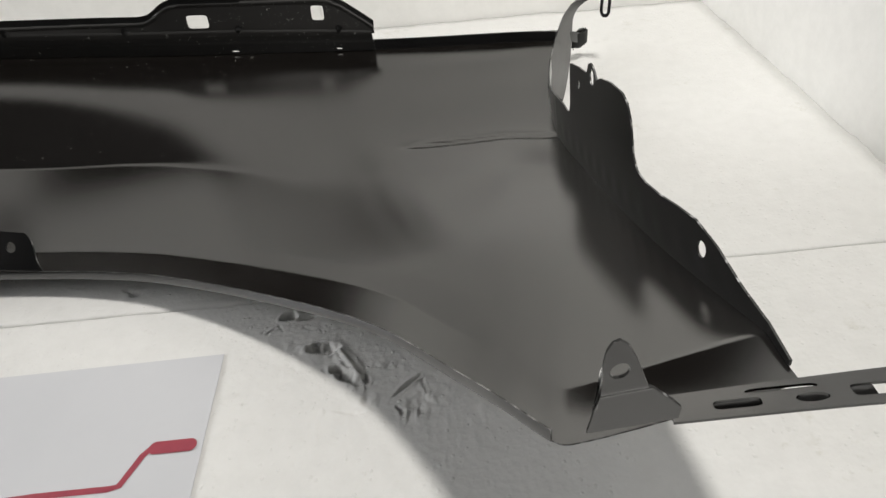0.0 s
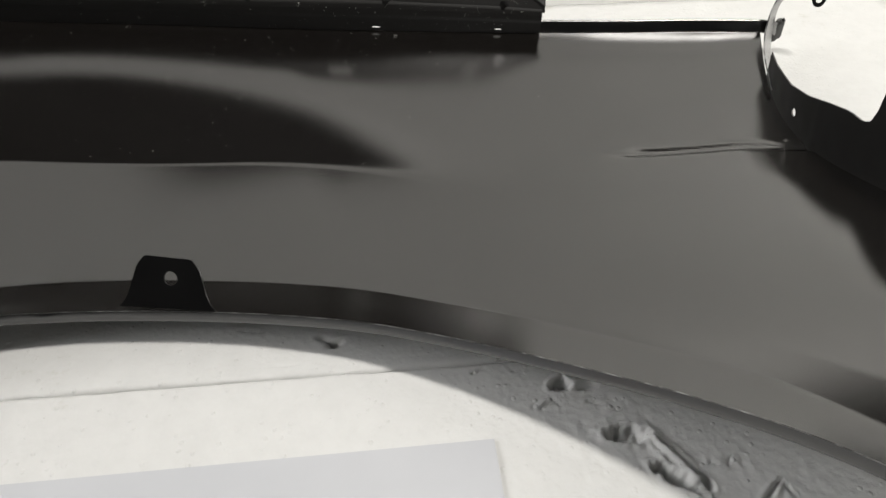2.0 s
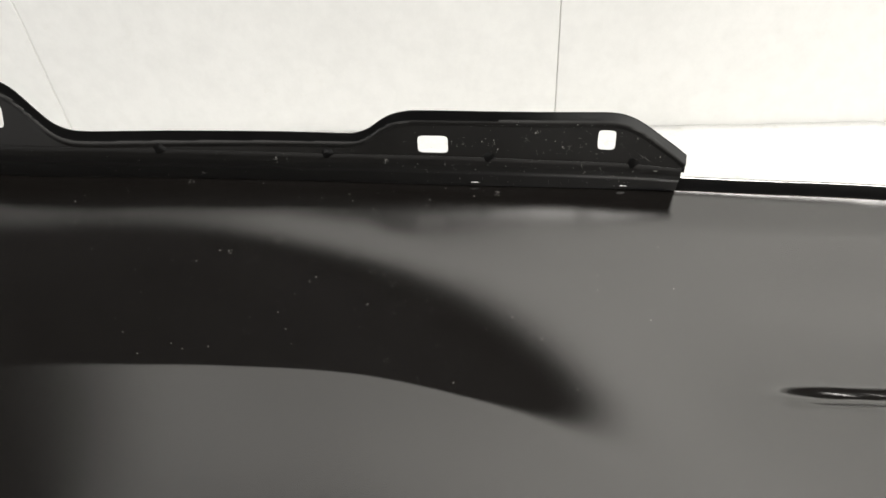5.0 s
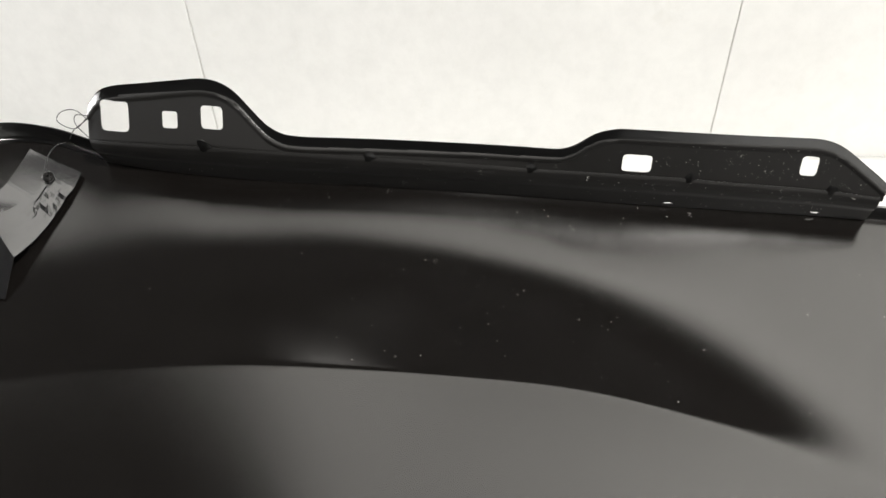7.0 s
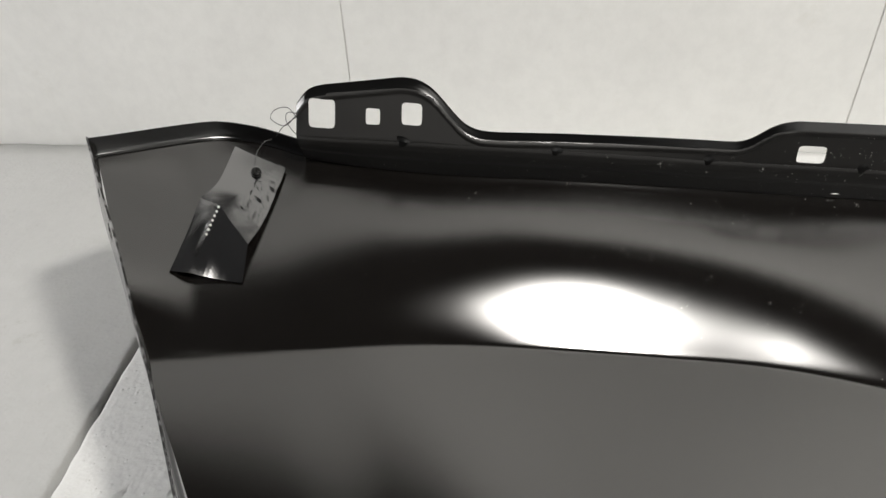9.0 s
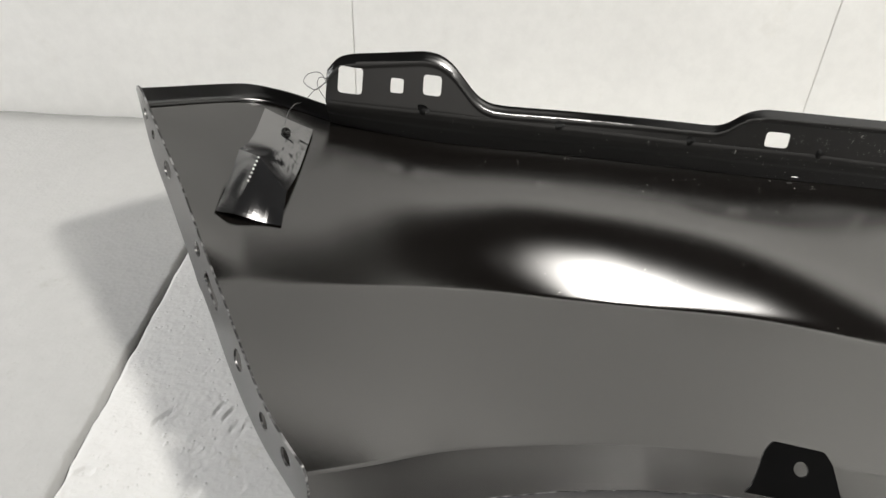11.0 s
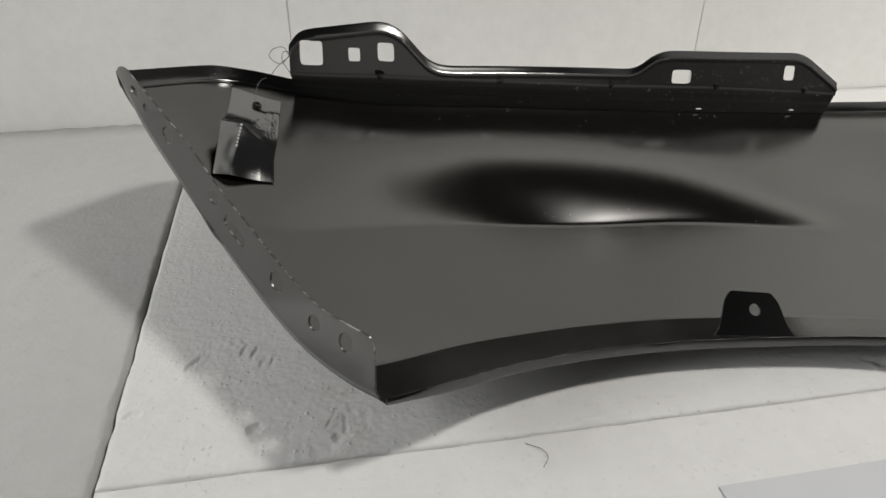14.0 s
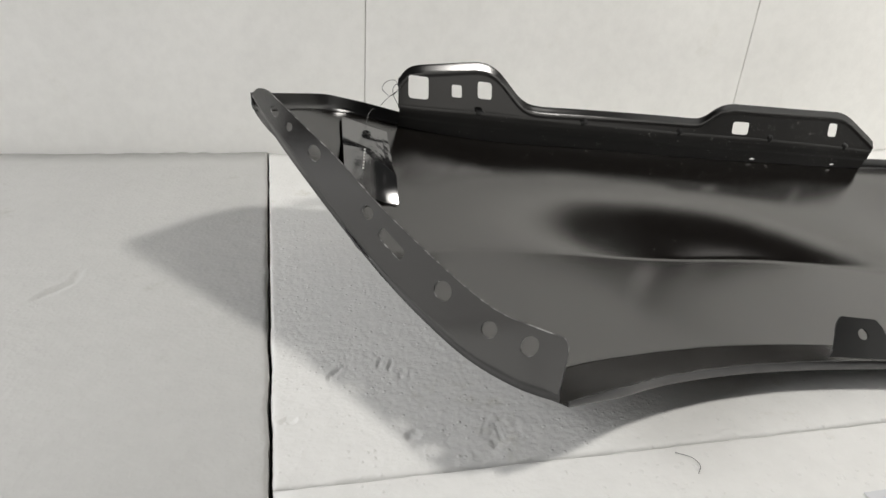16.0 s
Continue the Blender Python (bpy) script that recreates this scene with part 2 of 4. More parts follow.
def scored(x, y, cuts, pits):
    """Height of a board's worn face: grain, V-shaped cuts (x0, y0, x1, y1, half width, depth) and torn pits (x, y, rx, ry, angle, depth)."""
    z = 0.00028 * noise.noise((x * 60, y * 60, 0)) + 0.00020 * noise.noise((x * 230, y * 230, 2)) + 0.00012 * noise.noise((x * 620, y * 620, 4))
    torn = max(0.0, 1 - math.hypot((x + 0.035) / 0.105, (y - 0.355 + 0.45 * (x + 0.035)) / 0.055))
    if torn:
        torn *= min(1.0, max(0.0, 0.5 + 1.8 * noise.noise((x * 38, y * 38, 9))))
        z += torn * (0.0016 * noise.noise((x * 190, y * 190, 11)) + 0.0010 * abs(noise.noise((x * 330, y * 330, 12))))
    for x0, y0, x1, y1, w, deep in cuts:
        if min(x0, x1) - 4 * w < x < max(x0, x1) + 4 * w and min(y0, y1) - 4 * w < y < max(y0, y1) + 4 * w:
            dx, dy = x1 - x0, y1 - y0
            long = dx * dx + dy * dy
            k = min(max(((x - x0) * dx + (y - y0) * dy) / long, 0), 1)
            q = math.hypot(x - x0 - k * dx, y - y0 - k * dy) / (w * (0.35 + 0.65 * math.sin(math.pi * min(max(k, 0.06), 0.94))))
            z += -deep * max(0, 1 - q) + 0.30 * abs(deep) * math.exp(-((q - 1.5) / 0.5)**2)
    for px, py, a, b, ang, deep in pits:
        dx, dy = x - px, y - py
        if abs(dx) < 2.6 * a and abs(dy) < 2.6 * a:
            p, q = dx * math.cos(ang) + dy * math.sin(ang), -dx * math.sin(ang) + dy * math.cos(ang)
            r = math.hypot(p / a, q / b) + 0.55 * noise.noise((x * 170, y * 170, 7)) + 0.25 * noise.noise((x * 520, y * 520, 8))
            bowl = min(max((1.15 - r) / 0.45, 0), 1)
            z += -deep * bowl * (1 + 0.5 * noise.noise((x * 420, y * 420, 3))) + 0.22 * abs(deep) * math.exp(-((r - 1.35) / 0.22)**2)
    return z


def board(corners, xs, ys, high, cuts=(), pits=()):
    """A foam board over four corners (x ranges along, y ranges across), with a worn face and ragged rims."""
    (ax, ay), (bx, by), (cx, cy), (ex, ey) = corners
    rows = []
    for v in ys:
        row = []
        for u in xs:
            x = (ax + (bx - ax) * u) * (1 - v) + (ex + (cx - ex) * u) * v
            y = (ay + (by - ay) * u) * (1 - v) + (ey + (cy - ey) * u) * v
            z = high + scored(x, y, cuts, pits)
            rim = min(u * abs(bx - ax), (1 - u) * abs(bx - ax), v * abs(ey - ay), (1 - v) * abs(ey - ay))
            z -= 0.0013 * max(0, 1 - rim / 0.0026)**2 * (1 + 1.6 * noise.noise((x * 70, y * 70, 6)))
            if v == 1 or v == 0:
                y += 0.0005 * noise.noise((x * 40, 1, v)) + 0.0005 * noise.noise((x * 150, 4, v))
            if u == 1 or u == 0:
                x += (0.0011 * noise.noise((y * 28, 2, u)) + 0.0007 * noise.noise((y * 110, 5, u))) * (1 if u == 1 else -1)
            row.append((x, y, z))
        row.insert(0, (row[0][0], row[0][1], -0.03))
        row.append((row[-1][0], row[-1][1], -0.03))
        rows.append(row)
    rows.insert(0, [(x, y, -0.03) for x, y, z in rows[0]])
    rows.append([(x, y, -0.03) for x, y, z in rows[-1]])
    return grid(rows)


BACK_CUTS = [(-0.7124, 0.4702, -0.7000, 0.4853, 0.0015, 0.0028), (-0.6907, 0.4938, -0.6739, 0.5015, 0.0009, 0.0009), (-0.6760, 0.4836, -0.6726, 0.4934, 0.0013, 0.0020),
             (-0.6694, 0.4780, -0.6641, 0.4921, 0.0014, 0.0020), (-0.6605, 0.4715, -0.6575, 0.4777, 0.0011, 0.0016), (-0.6575, 0.4777, -0.6506, 0.4736, 0.0011, 0.0016),
             (-0.6131, 0.4060, -0.6039, 0.4289, 0.0008, 0.0010), (-0.5983, 0.4038, -0.6003, 0.4301, 0.0008, 0.0010), (-0.290, 0.4560, -0.278, 0.4530, 0.0012, 0.0018), (-0.690, 0.567, -0.645, 0.583, 0.0008, 0.0010), (-0.684, 0.553, -0.672, 0.5545, 0.0012, 0.0008), (-0.690, 0.517, -0.672, 0.522, 0.0008, 0.0007)]
BACK_PITS = [(-0.2277, 0.4440, 0.0050, 0.0028, 0.8, 0.0030), (-0.235, 0.4470, 0.0060, 0.0016, -0.5, 0.0020), (-0.3277, 0.4434, 0.0022, 0.0014, 0.2, 0.0010), (-0.3208, 0.4300, 0.0050, 0.0012, 0.1, 0.0008),
             (-0.3009, 0.4215, 0.0040, 0.0025, 0.3, -0.0010), (-0.2567, 0.4270, 0.0090, 0.0012, 0.1, 0.0007), (-0.3874, 0.4189, 0.0045, 0.0020, 0.4, 0.0006), (-0.4443, 0.4050, 0.0060, 0.0028, 0.1, -0.0018),
             (-0.7350, 0.4290, 0.0060, 0.0030, 0.3, 0.0012), (-0.655, 0.412, 0.0060, 0.0035, 0.6, 0.0010), (-0.597, 0.412, 0.0130, 0.0090, 0.9, 0.0006), (-0.612, 0.395, 0.0110, 0.0070, 0.2, 0.0005)]
rough = random.Random(8)
for k in range(46):
    BACK_PITS.append((rough.gauss(-0.60, 0.035), rough.gauss(0.415, 0.022), rough.uniform(0.0008, 0.0022), rough.uniform(0.0006, 0.0014), rough.uniform(0, 3), rough.uniform(-0.0006, 0.0007)))
FRONT_CUTS = [(-0.1109, 0.3958, -0.1031, 0.4022, 0.0012, 0.0022), (-0.0562, 0.3810, -0.0346, 0.3506, 0.0036, -0.0032), (-0.0124, 0.3377, 0.0038, 0.3545, 0.0017, 0.0028), (0.0038, 0.3545, 0.0102, 0.3374, 0.0010, 0.0016),
              (-0.0096, 0.3285, 0.0010, 0.3205, 0.0014, 0.0024), (0.0010, 0.3205, 0.0129, 0.3215, 0.0014, 0.0024), (0.0035, 0.3265, 0.0045, 0.3205, 0.0010, -0.0012), (0.0298, 0.3223, 0.0454, 0.3270, 0.0015, 0.0013),
              (-0.0294, 0.3640, -0.0205, 0.3610, 0.0009, 0.0012), (-0.0205, 0.3610, -0.0159, 0.3684, 0.0009, 0.0012), (-0.1475, 0.4211, -0.1384, 0.4257, 0.0010, 0.0016), (-0.1256, 0.4248, -0.1202, 0.4218, 0.0010, 0.0014),
              (-0.0920, 0.3580, -0.0779, 0.3624, 0.0007, 0.0009), (-0.6152, 0.3724, -0.6143, 0.3640, 0.0008, 0.0009), (-0.1040, 0.4060, -0.0990, 0.3980, 0.0010, 0.0014), (-0.0860, 0.4020, -0.0740, 0.3990, 0.0012, 0.0012)]
FRONT_PITS = [(-0.0970, 0.4130, 0.0065, 0.0038, 0.3, 0.0060), (-0.0660, 0.3800, 0.0110, 0.0048, 0.0, 0.0050), (-0.0480, 0.3560, 0.0105, 0.0042, -0.6, 0.0055), (-0.0350, 0.3500, 0.0050, 0.0036, 0.2, 0.0035),
              (-0.0820, 0.4120, 0.0060, 0.0030, 0.2, 0.0014), (-0.1180, 0.3367, 0.0100, 0.0045, 0.0, 0.0010), (-0.0400, 0.3260, 0.0120, 0.0026, -0.1, 0.0011), (-0.0500, 0.3110, 0.0100, 0.0050, -0.3, 0.0009),
              (-0.0300, 0.3350, 0.0030, 0.0020, 0.0, 0.0008), (-0.3945, 0.3501, 0.0040, 0.0012, -0.3, 0.0006), (0.0050, 0.3310, 0.0070, 0.0060, 0.0, 0.0007)]
for k in range(190):
    FRONT_PITS.append((rough.uniform(-0.13, 0.08), rough.uniform(0.27, 0.42), rough.uniform(0.0007, 0.0020), rough.uniform(0.0006, 0.0012), rough.uniform(0, 3), rough.uniform(-0.0006, 0.0007)))
LEFT_CUTS = [(-0.9457, 0.5768, -0.9245, 0.6028, 0.0050, 0.0018), (-0.9245, 0.6028, -0.9267, 0.6226, 0.0040, 0.0014), (-0.8171, 0.5935, -0.8074, 0.5755, 0.0012, 0.0009)]
LEFT_PITS = [(-0.910, 0.513, 0.0120, 0.0050, 0.1, 0.0007), (-0.875, 0.440, 0.0030, 0.0020, 0.3, 0.0006), (-0.795, 0.560, 0.0040, 0.0025, 0.8, 0.0008), (-0.83, 0.49, 0.0022, 0.0018, 0.2, 0.0007)]
right_x = side_x(0.48)
back = [(seam_x(0.372) + GAP, seam_y(-0.74) + GAP), (right_x - 0.001, seam_y(right_x) + GAP), (side_x(1.0) - 0.001, wall_y(0.345) - 0.001), (seam_x(0.92) + GAP, wall_y(-0.8) - 0.001)]
part("board", board(back, spread([(0, 0.16, 0.0012), (0.16, 0.47, 0.0022), (0.47, 1, 0.02)]), spread([(0, 0.14, 0.0024), (0.14, 0.3, 0.005), (0.3, 1, 0.03)]), 0.0, BACK_CUTS, BACK_PITS), BOARD, floor)
left = [(-1.75, near_y), (seam_x(near_y) - 0.0042, near_y), (seam_x(0.92) - 0.0018, wall_y(-0.8) - 0.001), (-1.75, wall_y(-1.75) - 0.001)]
part("board", board(left, spread([(0, 0.78, 0.04), (0.78, 1, 0.0028)]), spread([(0, 0.69, 0.03), (0.69, 0.9, 0.0016), (0.9, 1, 0.02)]), 0.001, LEFT_CUTS, LEFT_PITS), LEFT_BOARD, floor)
near = [(seam_x(near_y) + 0.0006, near_y), (0.56, near_y), (right_x - 0.001, seam_y(right_x) - GAP), (seam_x(0.372) + 0.0006, seam_y(-0.74) - GAP)]
part("board", board(near, spread([(0, 0.5, 0.012), (0.5, 0.76, 0.0010), (0.76, 1, 0.02)]), spread([(0, 0.87, 0.04), (0.87, 0.92, 0.0025), (0.92, 1, 0.0009)]), 0.0, FRONT_CUTS, FRONT_PITS), BOARD, floor)

room = group_of("room", "dim room around the foam bay", "room", kind="structure")
part("room_floor", prism([(-3, -3), (3, -3), (3, 3), (-3, 3)], -0.06, -0.0305), CONCRETE, room, smooth=False)
for name, c in (("room_wall", [(-3.1, -3), (-3, -3), (-3, 3), (-3.1, 3)]), ("room_wall", [(3, -3), (3.1, -3), (3.1, 3), (3, 3)]),
                ("room_wall", [(-3.1, 3), (3.1, 3), (3.1, 3.1), (-3.1, 3.1)]), ("room_wall", [(-3.1, -3.1), (3.1, -3.1), (3.1, -3), (-3.1, -3)])):
    part(name, prism(c, -0.06, 2.6), DARK, room, smooth=False)
ceiling = part("ceiling", prism([(-3.1, -3.1), (3.1, -3.1), (3.1, 3.1), (-3.1, 3.1)], 2.6, 2.7), DARK, smooth=False)
tagged(ceiling, "dark ceiling of the dim room", "ceiling", kind="structure")

WALL_TOP = 0.76
wall_north = group_of("wall_north", "white polystyrene panels standing edge to edge", "wall", kind="structure")
for x0, x1 in ((-1.75, -1.191), (-1.191, -0.681), (-0.681, -0.169), (-0.169, 0.345)):
    c = [(x0 + 0.0001, wall_y(x0)), (x1 - 0.0001, wall_y(x1)), (x1 - 0.0001, wall_y(x1) + 0.03), (x0 + 0.0001, wall_y(x0) + 0.03)]
    part("panel", prism(c, -0.03, WALL_TOP, 0.0009), PANEL, wall_north, smooth=False)
wall_east = group_of("wall_east", "white polystyrene panels of the side wall", "wall", kind="structure")
for y0, y1 in ((-0.49, 0.009), (0.011, 0.509), (0.511, 1.008)):
    c = [(side_x(y0), y0 + 0.0005), (side_x(y0) + 0.03, y0 + 0.0005), (side_x(y1) + 0.03, y1 - 0.0005), (side_x(y1), y1 - 0.0005)]
    part("panel", prism(c, -0.03, WALL_TOP, 0.0013), PANEL, wall_east, smooth=False)


# ---- printed sheet on the boards ----
sheet_turn = pose(-0.136, 0.3765, 0.0, 0, 0, 6.2)


def flat(points, z0, z1):
    bm = prism(points, z0, z1)
    bmesh.ops.transform(bm, matrix=sheet_turn, verts=bm.verts)
    return bm


leaflet = group_of("printed_sheet", "pale glossy printed sheet with a red mark, lying on the boards", "paper")
part("sheet", flat([(-0.250, -0.177), (0, -0.177), (0, 0), (-0.250, 0)], 0.0009, 0.0013), SHEET, leaflet, smooth=False)


def stroke(points, wide):
    bm = bmesh.new()
    pts = [Vector((*p, 0)) for p in points]
    a, b = [], []
    for i, p in enumerate(pts):
        way = (pts[min(i + 1, len(pts) - 1)] - pts[max(i - 1, 0)]).normalized()
        n = Vector((-way.y, way.x, 0)) * wide / 2
        a.append(bm.verts.new((*(p + n).xy, 0.0016)))
        b.append(bm.verts.new((*(p - n).xy, 0.0016)))
    for i in range(len(pts) - 1):
        bm.faces.new((a[i], a[i + 1], b[i + 1], b[i]))
    return bm


part("red_mark", stroke([(-0.262, 0.2605), (-0.22, 0.267), (-0.176, 0.2715), (-0.170, 0.2735), (-0.1635, 0.294), (-0.1605, 0.2985), (-0.156, 0.3)], 0.0042), RED, leaflet)
capsule = bmesh.new()
ring = []
for k in range(28):
    ang = math.tau * k / 28
    cx = 0.0105 if math.cos(ang) > 0 else -0.0105
    p = Vector((cx + 0.0045 * math.cos(ang), 0.0047 * math.sin(ang), 0))
    p.rotate(Euler((0, 0, 0.1)))
    ring.append(capsule.verts.new((p.x - 0.1465, p.y + 0.3005, 0.0019)))
capsule.faces.new(ring)
part("red_mark", capsule, RED, leaflet)

# ---- the fender ----
fender = group_of("car_fender", "black primed steel car fender lying outer face down on foam boards", "car fender", (-0.3, 0.6, 0.0))
fender_base = Matrix.Translation((0.3, -0.6, 0.0))


def steel(name, bm, label="", mat=None, thick=0.0009, offset=-1.0, raw=True, rim=None):
    bmesh.ops.transform(bm, matrix=fender_base, verts=bm.verts)
    ob = part(name, bm, mat or FLANGE, fender, label)
    ob.data.materials.append(rim or EDGE)
    thicken(ob, thick, offset).modifiers["sheet"].material_offset_rim = int(raw)
    return ob


LIP = [(0, -0.571, 0.376, 0.053), (0.06, -0.534, 0.391, 0.046), (0.12, -0.499, 0.412, 0.036), (0.18, -0.462, 0.427, 0.029), (0.24, -0.424, 0.437, 0.0245), (0.32, -0.370, 0.4445, 0.0205),
       (0.41, -0.308, 0.445, 0.0195), (0.49, -0.255, 0.4405, 0.021), (0.56, -0.205, 0.431, 0.0245), (0.63, -0.155, 0.414, 0.030), (0.70, -0.105, 0.391, 0.0385), (0.77, -0.055, 0.3625, 0.049),
       (0.84, -0.007, 0.328, 0.061), (0.90, 0.032, 0.286, 0.078), (0.95, 0.061, 0.249, 0.097), (0.970, 0.0755, 0.2325, 0.1022), (0.976, 0.0805, 0.2275, 0.1038), (0.982, 0.0875, 0.2272, 0.1043), (1, 0.185, 0.252, 0.110)]
CREASE = [(0, -0.690, 0.523, 0.076), (0.10, -0.600, 0.568, 0.051), (0.20, -0.520, 0.604, 0.029), (0.30, -0.440, 0.627, 0.011), (0.40, -0.370, 0.6365, 0.003),
          (0.50, -0.290, 0.636, 0.0015), (0.60, -0.210, 0.6215, 0.0015), (0.70, -0.130, 0.600, 0.003), (0.80, -0.050, 0.585, 0.007), (0.90, 0.040, 0.575, 0.015), (1, 0.136, 0.545, 0.036)]
# how steeply the metal rises just behind the crease, and how it flattens further up
RISE = [(0, 0.454), (0.05, 0.300), (0.12, 0.165), (0.2, 0.190), (0.3, 0.360), (0.4, 0.440), (0.5, 0.475), (0.6, 0.340), (0.7, 0.136), (0.8, -0.047), (0.9, -0.208), (1, -0.361)]
CURL = [(0, 0.0155), (0.2, 0.0101), (0.4, 0.0133), (0.6, 0.0134), (0.8, 0.0022), (1, -0.0049)]
SWELL = [(0, 0.1568), (0.2, 0.1664), (0.4, 0.061), (0.6, -0.0666), (0.8, -0.0706), (1, -0.0567)]
SAG = [(0, 0.0030), (0.1, -0.0012), (0.25, -0.0036), (0.5, -0.0014), (0.7, -0.0024), (0.85, -0.0028), (1, 0.0)]
TOP = [(0, -0.774, 0.645, 0.139), (0.05, -0.718, 0.713, 0.120), (0.12, -0.642, 0.719, 0.104), (0.20, -0.565, 0.734, 0.088), (0.30, -0.460, 0.757, 0.074), (0.40, -0.360, 0.777, 0.061),
       (0.50, -0.270, 0.791, 0.051), (0.60, -0.190, 0.802, 0.044), (0.70, -0.105, 0.814, 0.036), (0.80, -0.020, 0.8145, 0.034), (0.90, 0.055, 0.812, 0.0345), (1, 0.134, 0.803, 0.037)]


# how the die shapes the field between crease and rail: bow, skew, flattening and turn along its length
PRESS_BOW = [(0, -0.0404), (0.08, 0.0056), (0.16, 0.0224), (0.25, 0.0137), (0.34, -0.0008), (0.43, -0.0099), (0.52, -0.017), (0.61, -0.0119), (0.7, -0.0046), (0.8, 0.0018), (1, 0.0073)]
PRESS_SKEW = [(0, 0.0034), (0.08, 0.0126), (0.16, 0.0002), (0.25, 0.0021), (0.34, 0.0126), (0.43, 0.0188), (0.52, 0.0194), (0.61, 0.01), (0.7, 0.0045), (0.8, -0.0016), (1, -0.0067)]
PRESS_FLAT = [(0, -0.1439), (0.08, -0.0954), (0.16, -0.0538), (0.25, -0.0145), (0.34, 0.0311), (0.43, 0.0677), (0.52, 0.0789), (0.61, 0.0571), (0.7, 0.0213), (0.8, -0.0118), (1, -0.0428)]
PRESS_TURN = [(0, 0.0082), (0.08, 0.0024), (0.16, -0.0102), (0.25, -0.0374), (0.34, -0.0573), (0.43, -0.051), (0.52, -0.0253), (0.61, -0.0146), (0.7, -0.023), (0.8, -0.0262), (1, -0.0268)]


def unit(v):
    return v / np.linalg.norm(v, axis=-1, keepdims=True)


def panel_points(nu=260, flare_rows=30, nv=161):
    """The pressed skin: a flared band round the arch, the lower field, the crease, the upper field."""
    u = np.linspace(0, 1, nu)
    lip, crease, top = (spline(c, u) for c in (LIP, CREASE, TOP))
    inward = unit((crease - lip) * (1, 1, 0))
    flare = lip + inward * spline([(0, 0.044), (0.06, 0.050), (0.2, 0.050), (0.4, 0.052), (0.6, 0.053), (0.85, 0.051), (1, 0.030)], u)
    flare[:, 2] -= spline([(0, 0.007), (0.05, 0.0118), (0.2, 0.0136), (0.4, 0.0146), (0.5, 0.0160), (0.6, 0.0178), (0.8, 0.0190), (0.92, 0.0150), (1, 0.0)], u)[:, 0]
    upper = (crease + top) / 2
    upper[:, 2] = crease[:, 2] + 0.25 * (spline(RISE, u)[:, 0] * (top[:, 1] - crease[:, 1]) + top[:, 2] - crease[:, 2])
    sag = spline(SAG, u)[:, 0]
    mid = (flare + crease) / 2
    mid[:, 2] += sag
    bow = spline([(0, 0.0), (0.8, 0.0), (0.9, -0.005), (1, -0.023)], u)[:, 0]
    mid[:, 0] += bow * 0.5
    upper[:, 0] += bow
    v = np.linspace(0, 1, nv)
    pts = np.zeros((nu, nv, 3))
    for j, w in enumerate(v):
        if w <= 0.5:
            a, three = w * 2, (flare, mid, crease)
        else:
            a, three = w * 2 - 1, (crease, upper, top)
        pts[:, j] = (2 * (a - 0.5) * (a - 1)) * three[0] + (4 * a * (1 - a)) * three[1] + (2 * a * (a - 0.5)) * three[2]
        if w > 0.5:
            pts[:, j, 2] += (spline(CURL, u)[:, 0] * (1 - 2 * a) + spline(SWELL, u)[:, 0] * a * (1 - a)) * a * (1 - a)
    # soften the crease, sharp over the wheel and fading towards the door
    width = np.interp(u, [0, 0.12, 0.25, 0.60, 0.72, 0.85, 1], [0.014, 0.008, 0.005, 0.006, 0.03, 0.12, 0.12]) * nv
    ext = np.concatenate([2 * pts[:, :1] - pts[:, nv - 1:0:-1], pts, 2 * pts[:, -1:] - pts[:, nv - 2::-1]], axis=1)
    out = np.zeros_like(pts)
    for i in range(nu):
        r = int(4 * width[i]) + 1
        k = np.exp(-0.5 * (np.arange(-r, r + 1) / width[i])**2)
        k /= k.sum()
        for c in range(3):
            out[i, :, c] = np.convolve(ext[i, :, c], k, "same")[nv - 1:2 * nv - 1]
    # towards the door the crease dies out and the field runs smooth
    calm = out.copy()
    for axis, reach in ((0, 9.0), (1, 7.0)):
        wide = int(3 * reach)
        weight = np.exp(-0.5 * (np.arange(-wide, wide + 1) / reach)**2)
        pad = [(0, 0)] * 3
        pad[axis] = (wide, wide)
        grown = np.pad(calm, pad, mode="reflect", reflect_type="odd")
        calm = sum(w * np.take(grown, range(k, k + calm.shape[axis]), axis) for k, w in enumerate(weight / weight.sum()))
    inner = np.minimum(1, np.minimum(np.arange(nv), nv - 1 - np.arange(nv)) / 12)
    share = np.interp(u, [0.62, 0.74, 0.93, 1.0], [0, 1, 1, 0])[:, None] * inner
    out[..., 2] += (calm[..., 2] - out[..., 2]) * share
    band = np.stack([lip + (out[:, 0] - lip) * k / flare_rows for k in range(flare_rows)], axis=1)
    hollow = np.sin(np.linspace(0, math.pi, flare_rows, endpoint=False))
    band[..., 2] -= 0.0007 * hollow
    a = np.clip(np.linspace(-1, 1, nv), 0, 1)
    b = a * (1 - a)
    for keys, over in ((PRESS_BOW, b), (PRESS_SKEW, b * (1 - 2 * a)), (PRESS_FLAT, b * b), (PRESS_TURN, b * b * (1 - 2 * a))):
        out[..., 2] += spline(keys, u) * np.clip(u / 0.03, 0, 1)[:, None] * over
    out = np.concatenate([band, out], axis=1)
    # it turns up sharply along the door flange, and a thin pressed line runs into that side
    x, y = out[..., 0], out[..., 1]
    e = np.linalg.norm(out - out[-1:], axis=2)
    soft = lambda k: np.clip(k, 0, 1)**2 * (3 - 2 * np.clip(k, 0, 1))
    low = 1 - soft((y - 0.40) / 0.18)
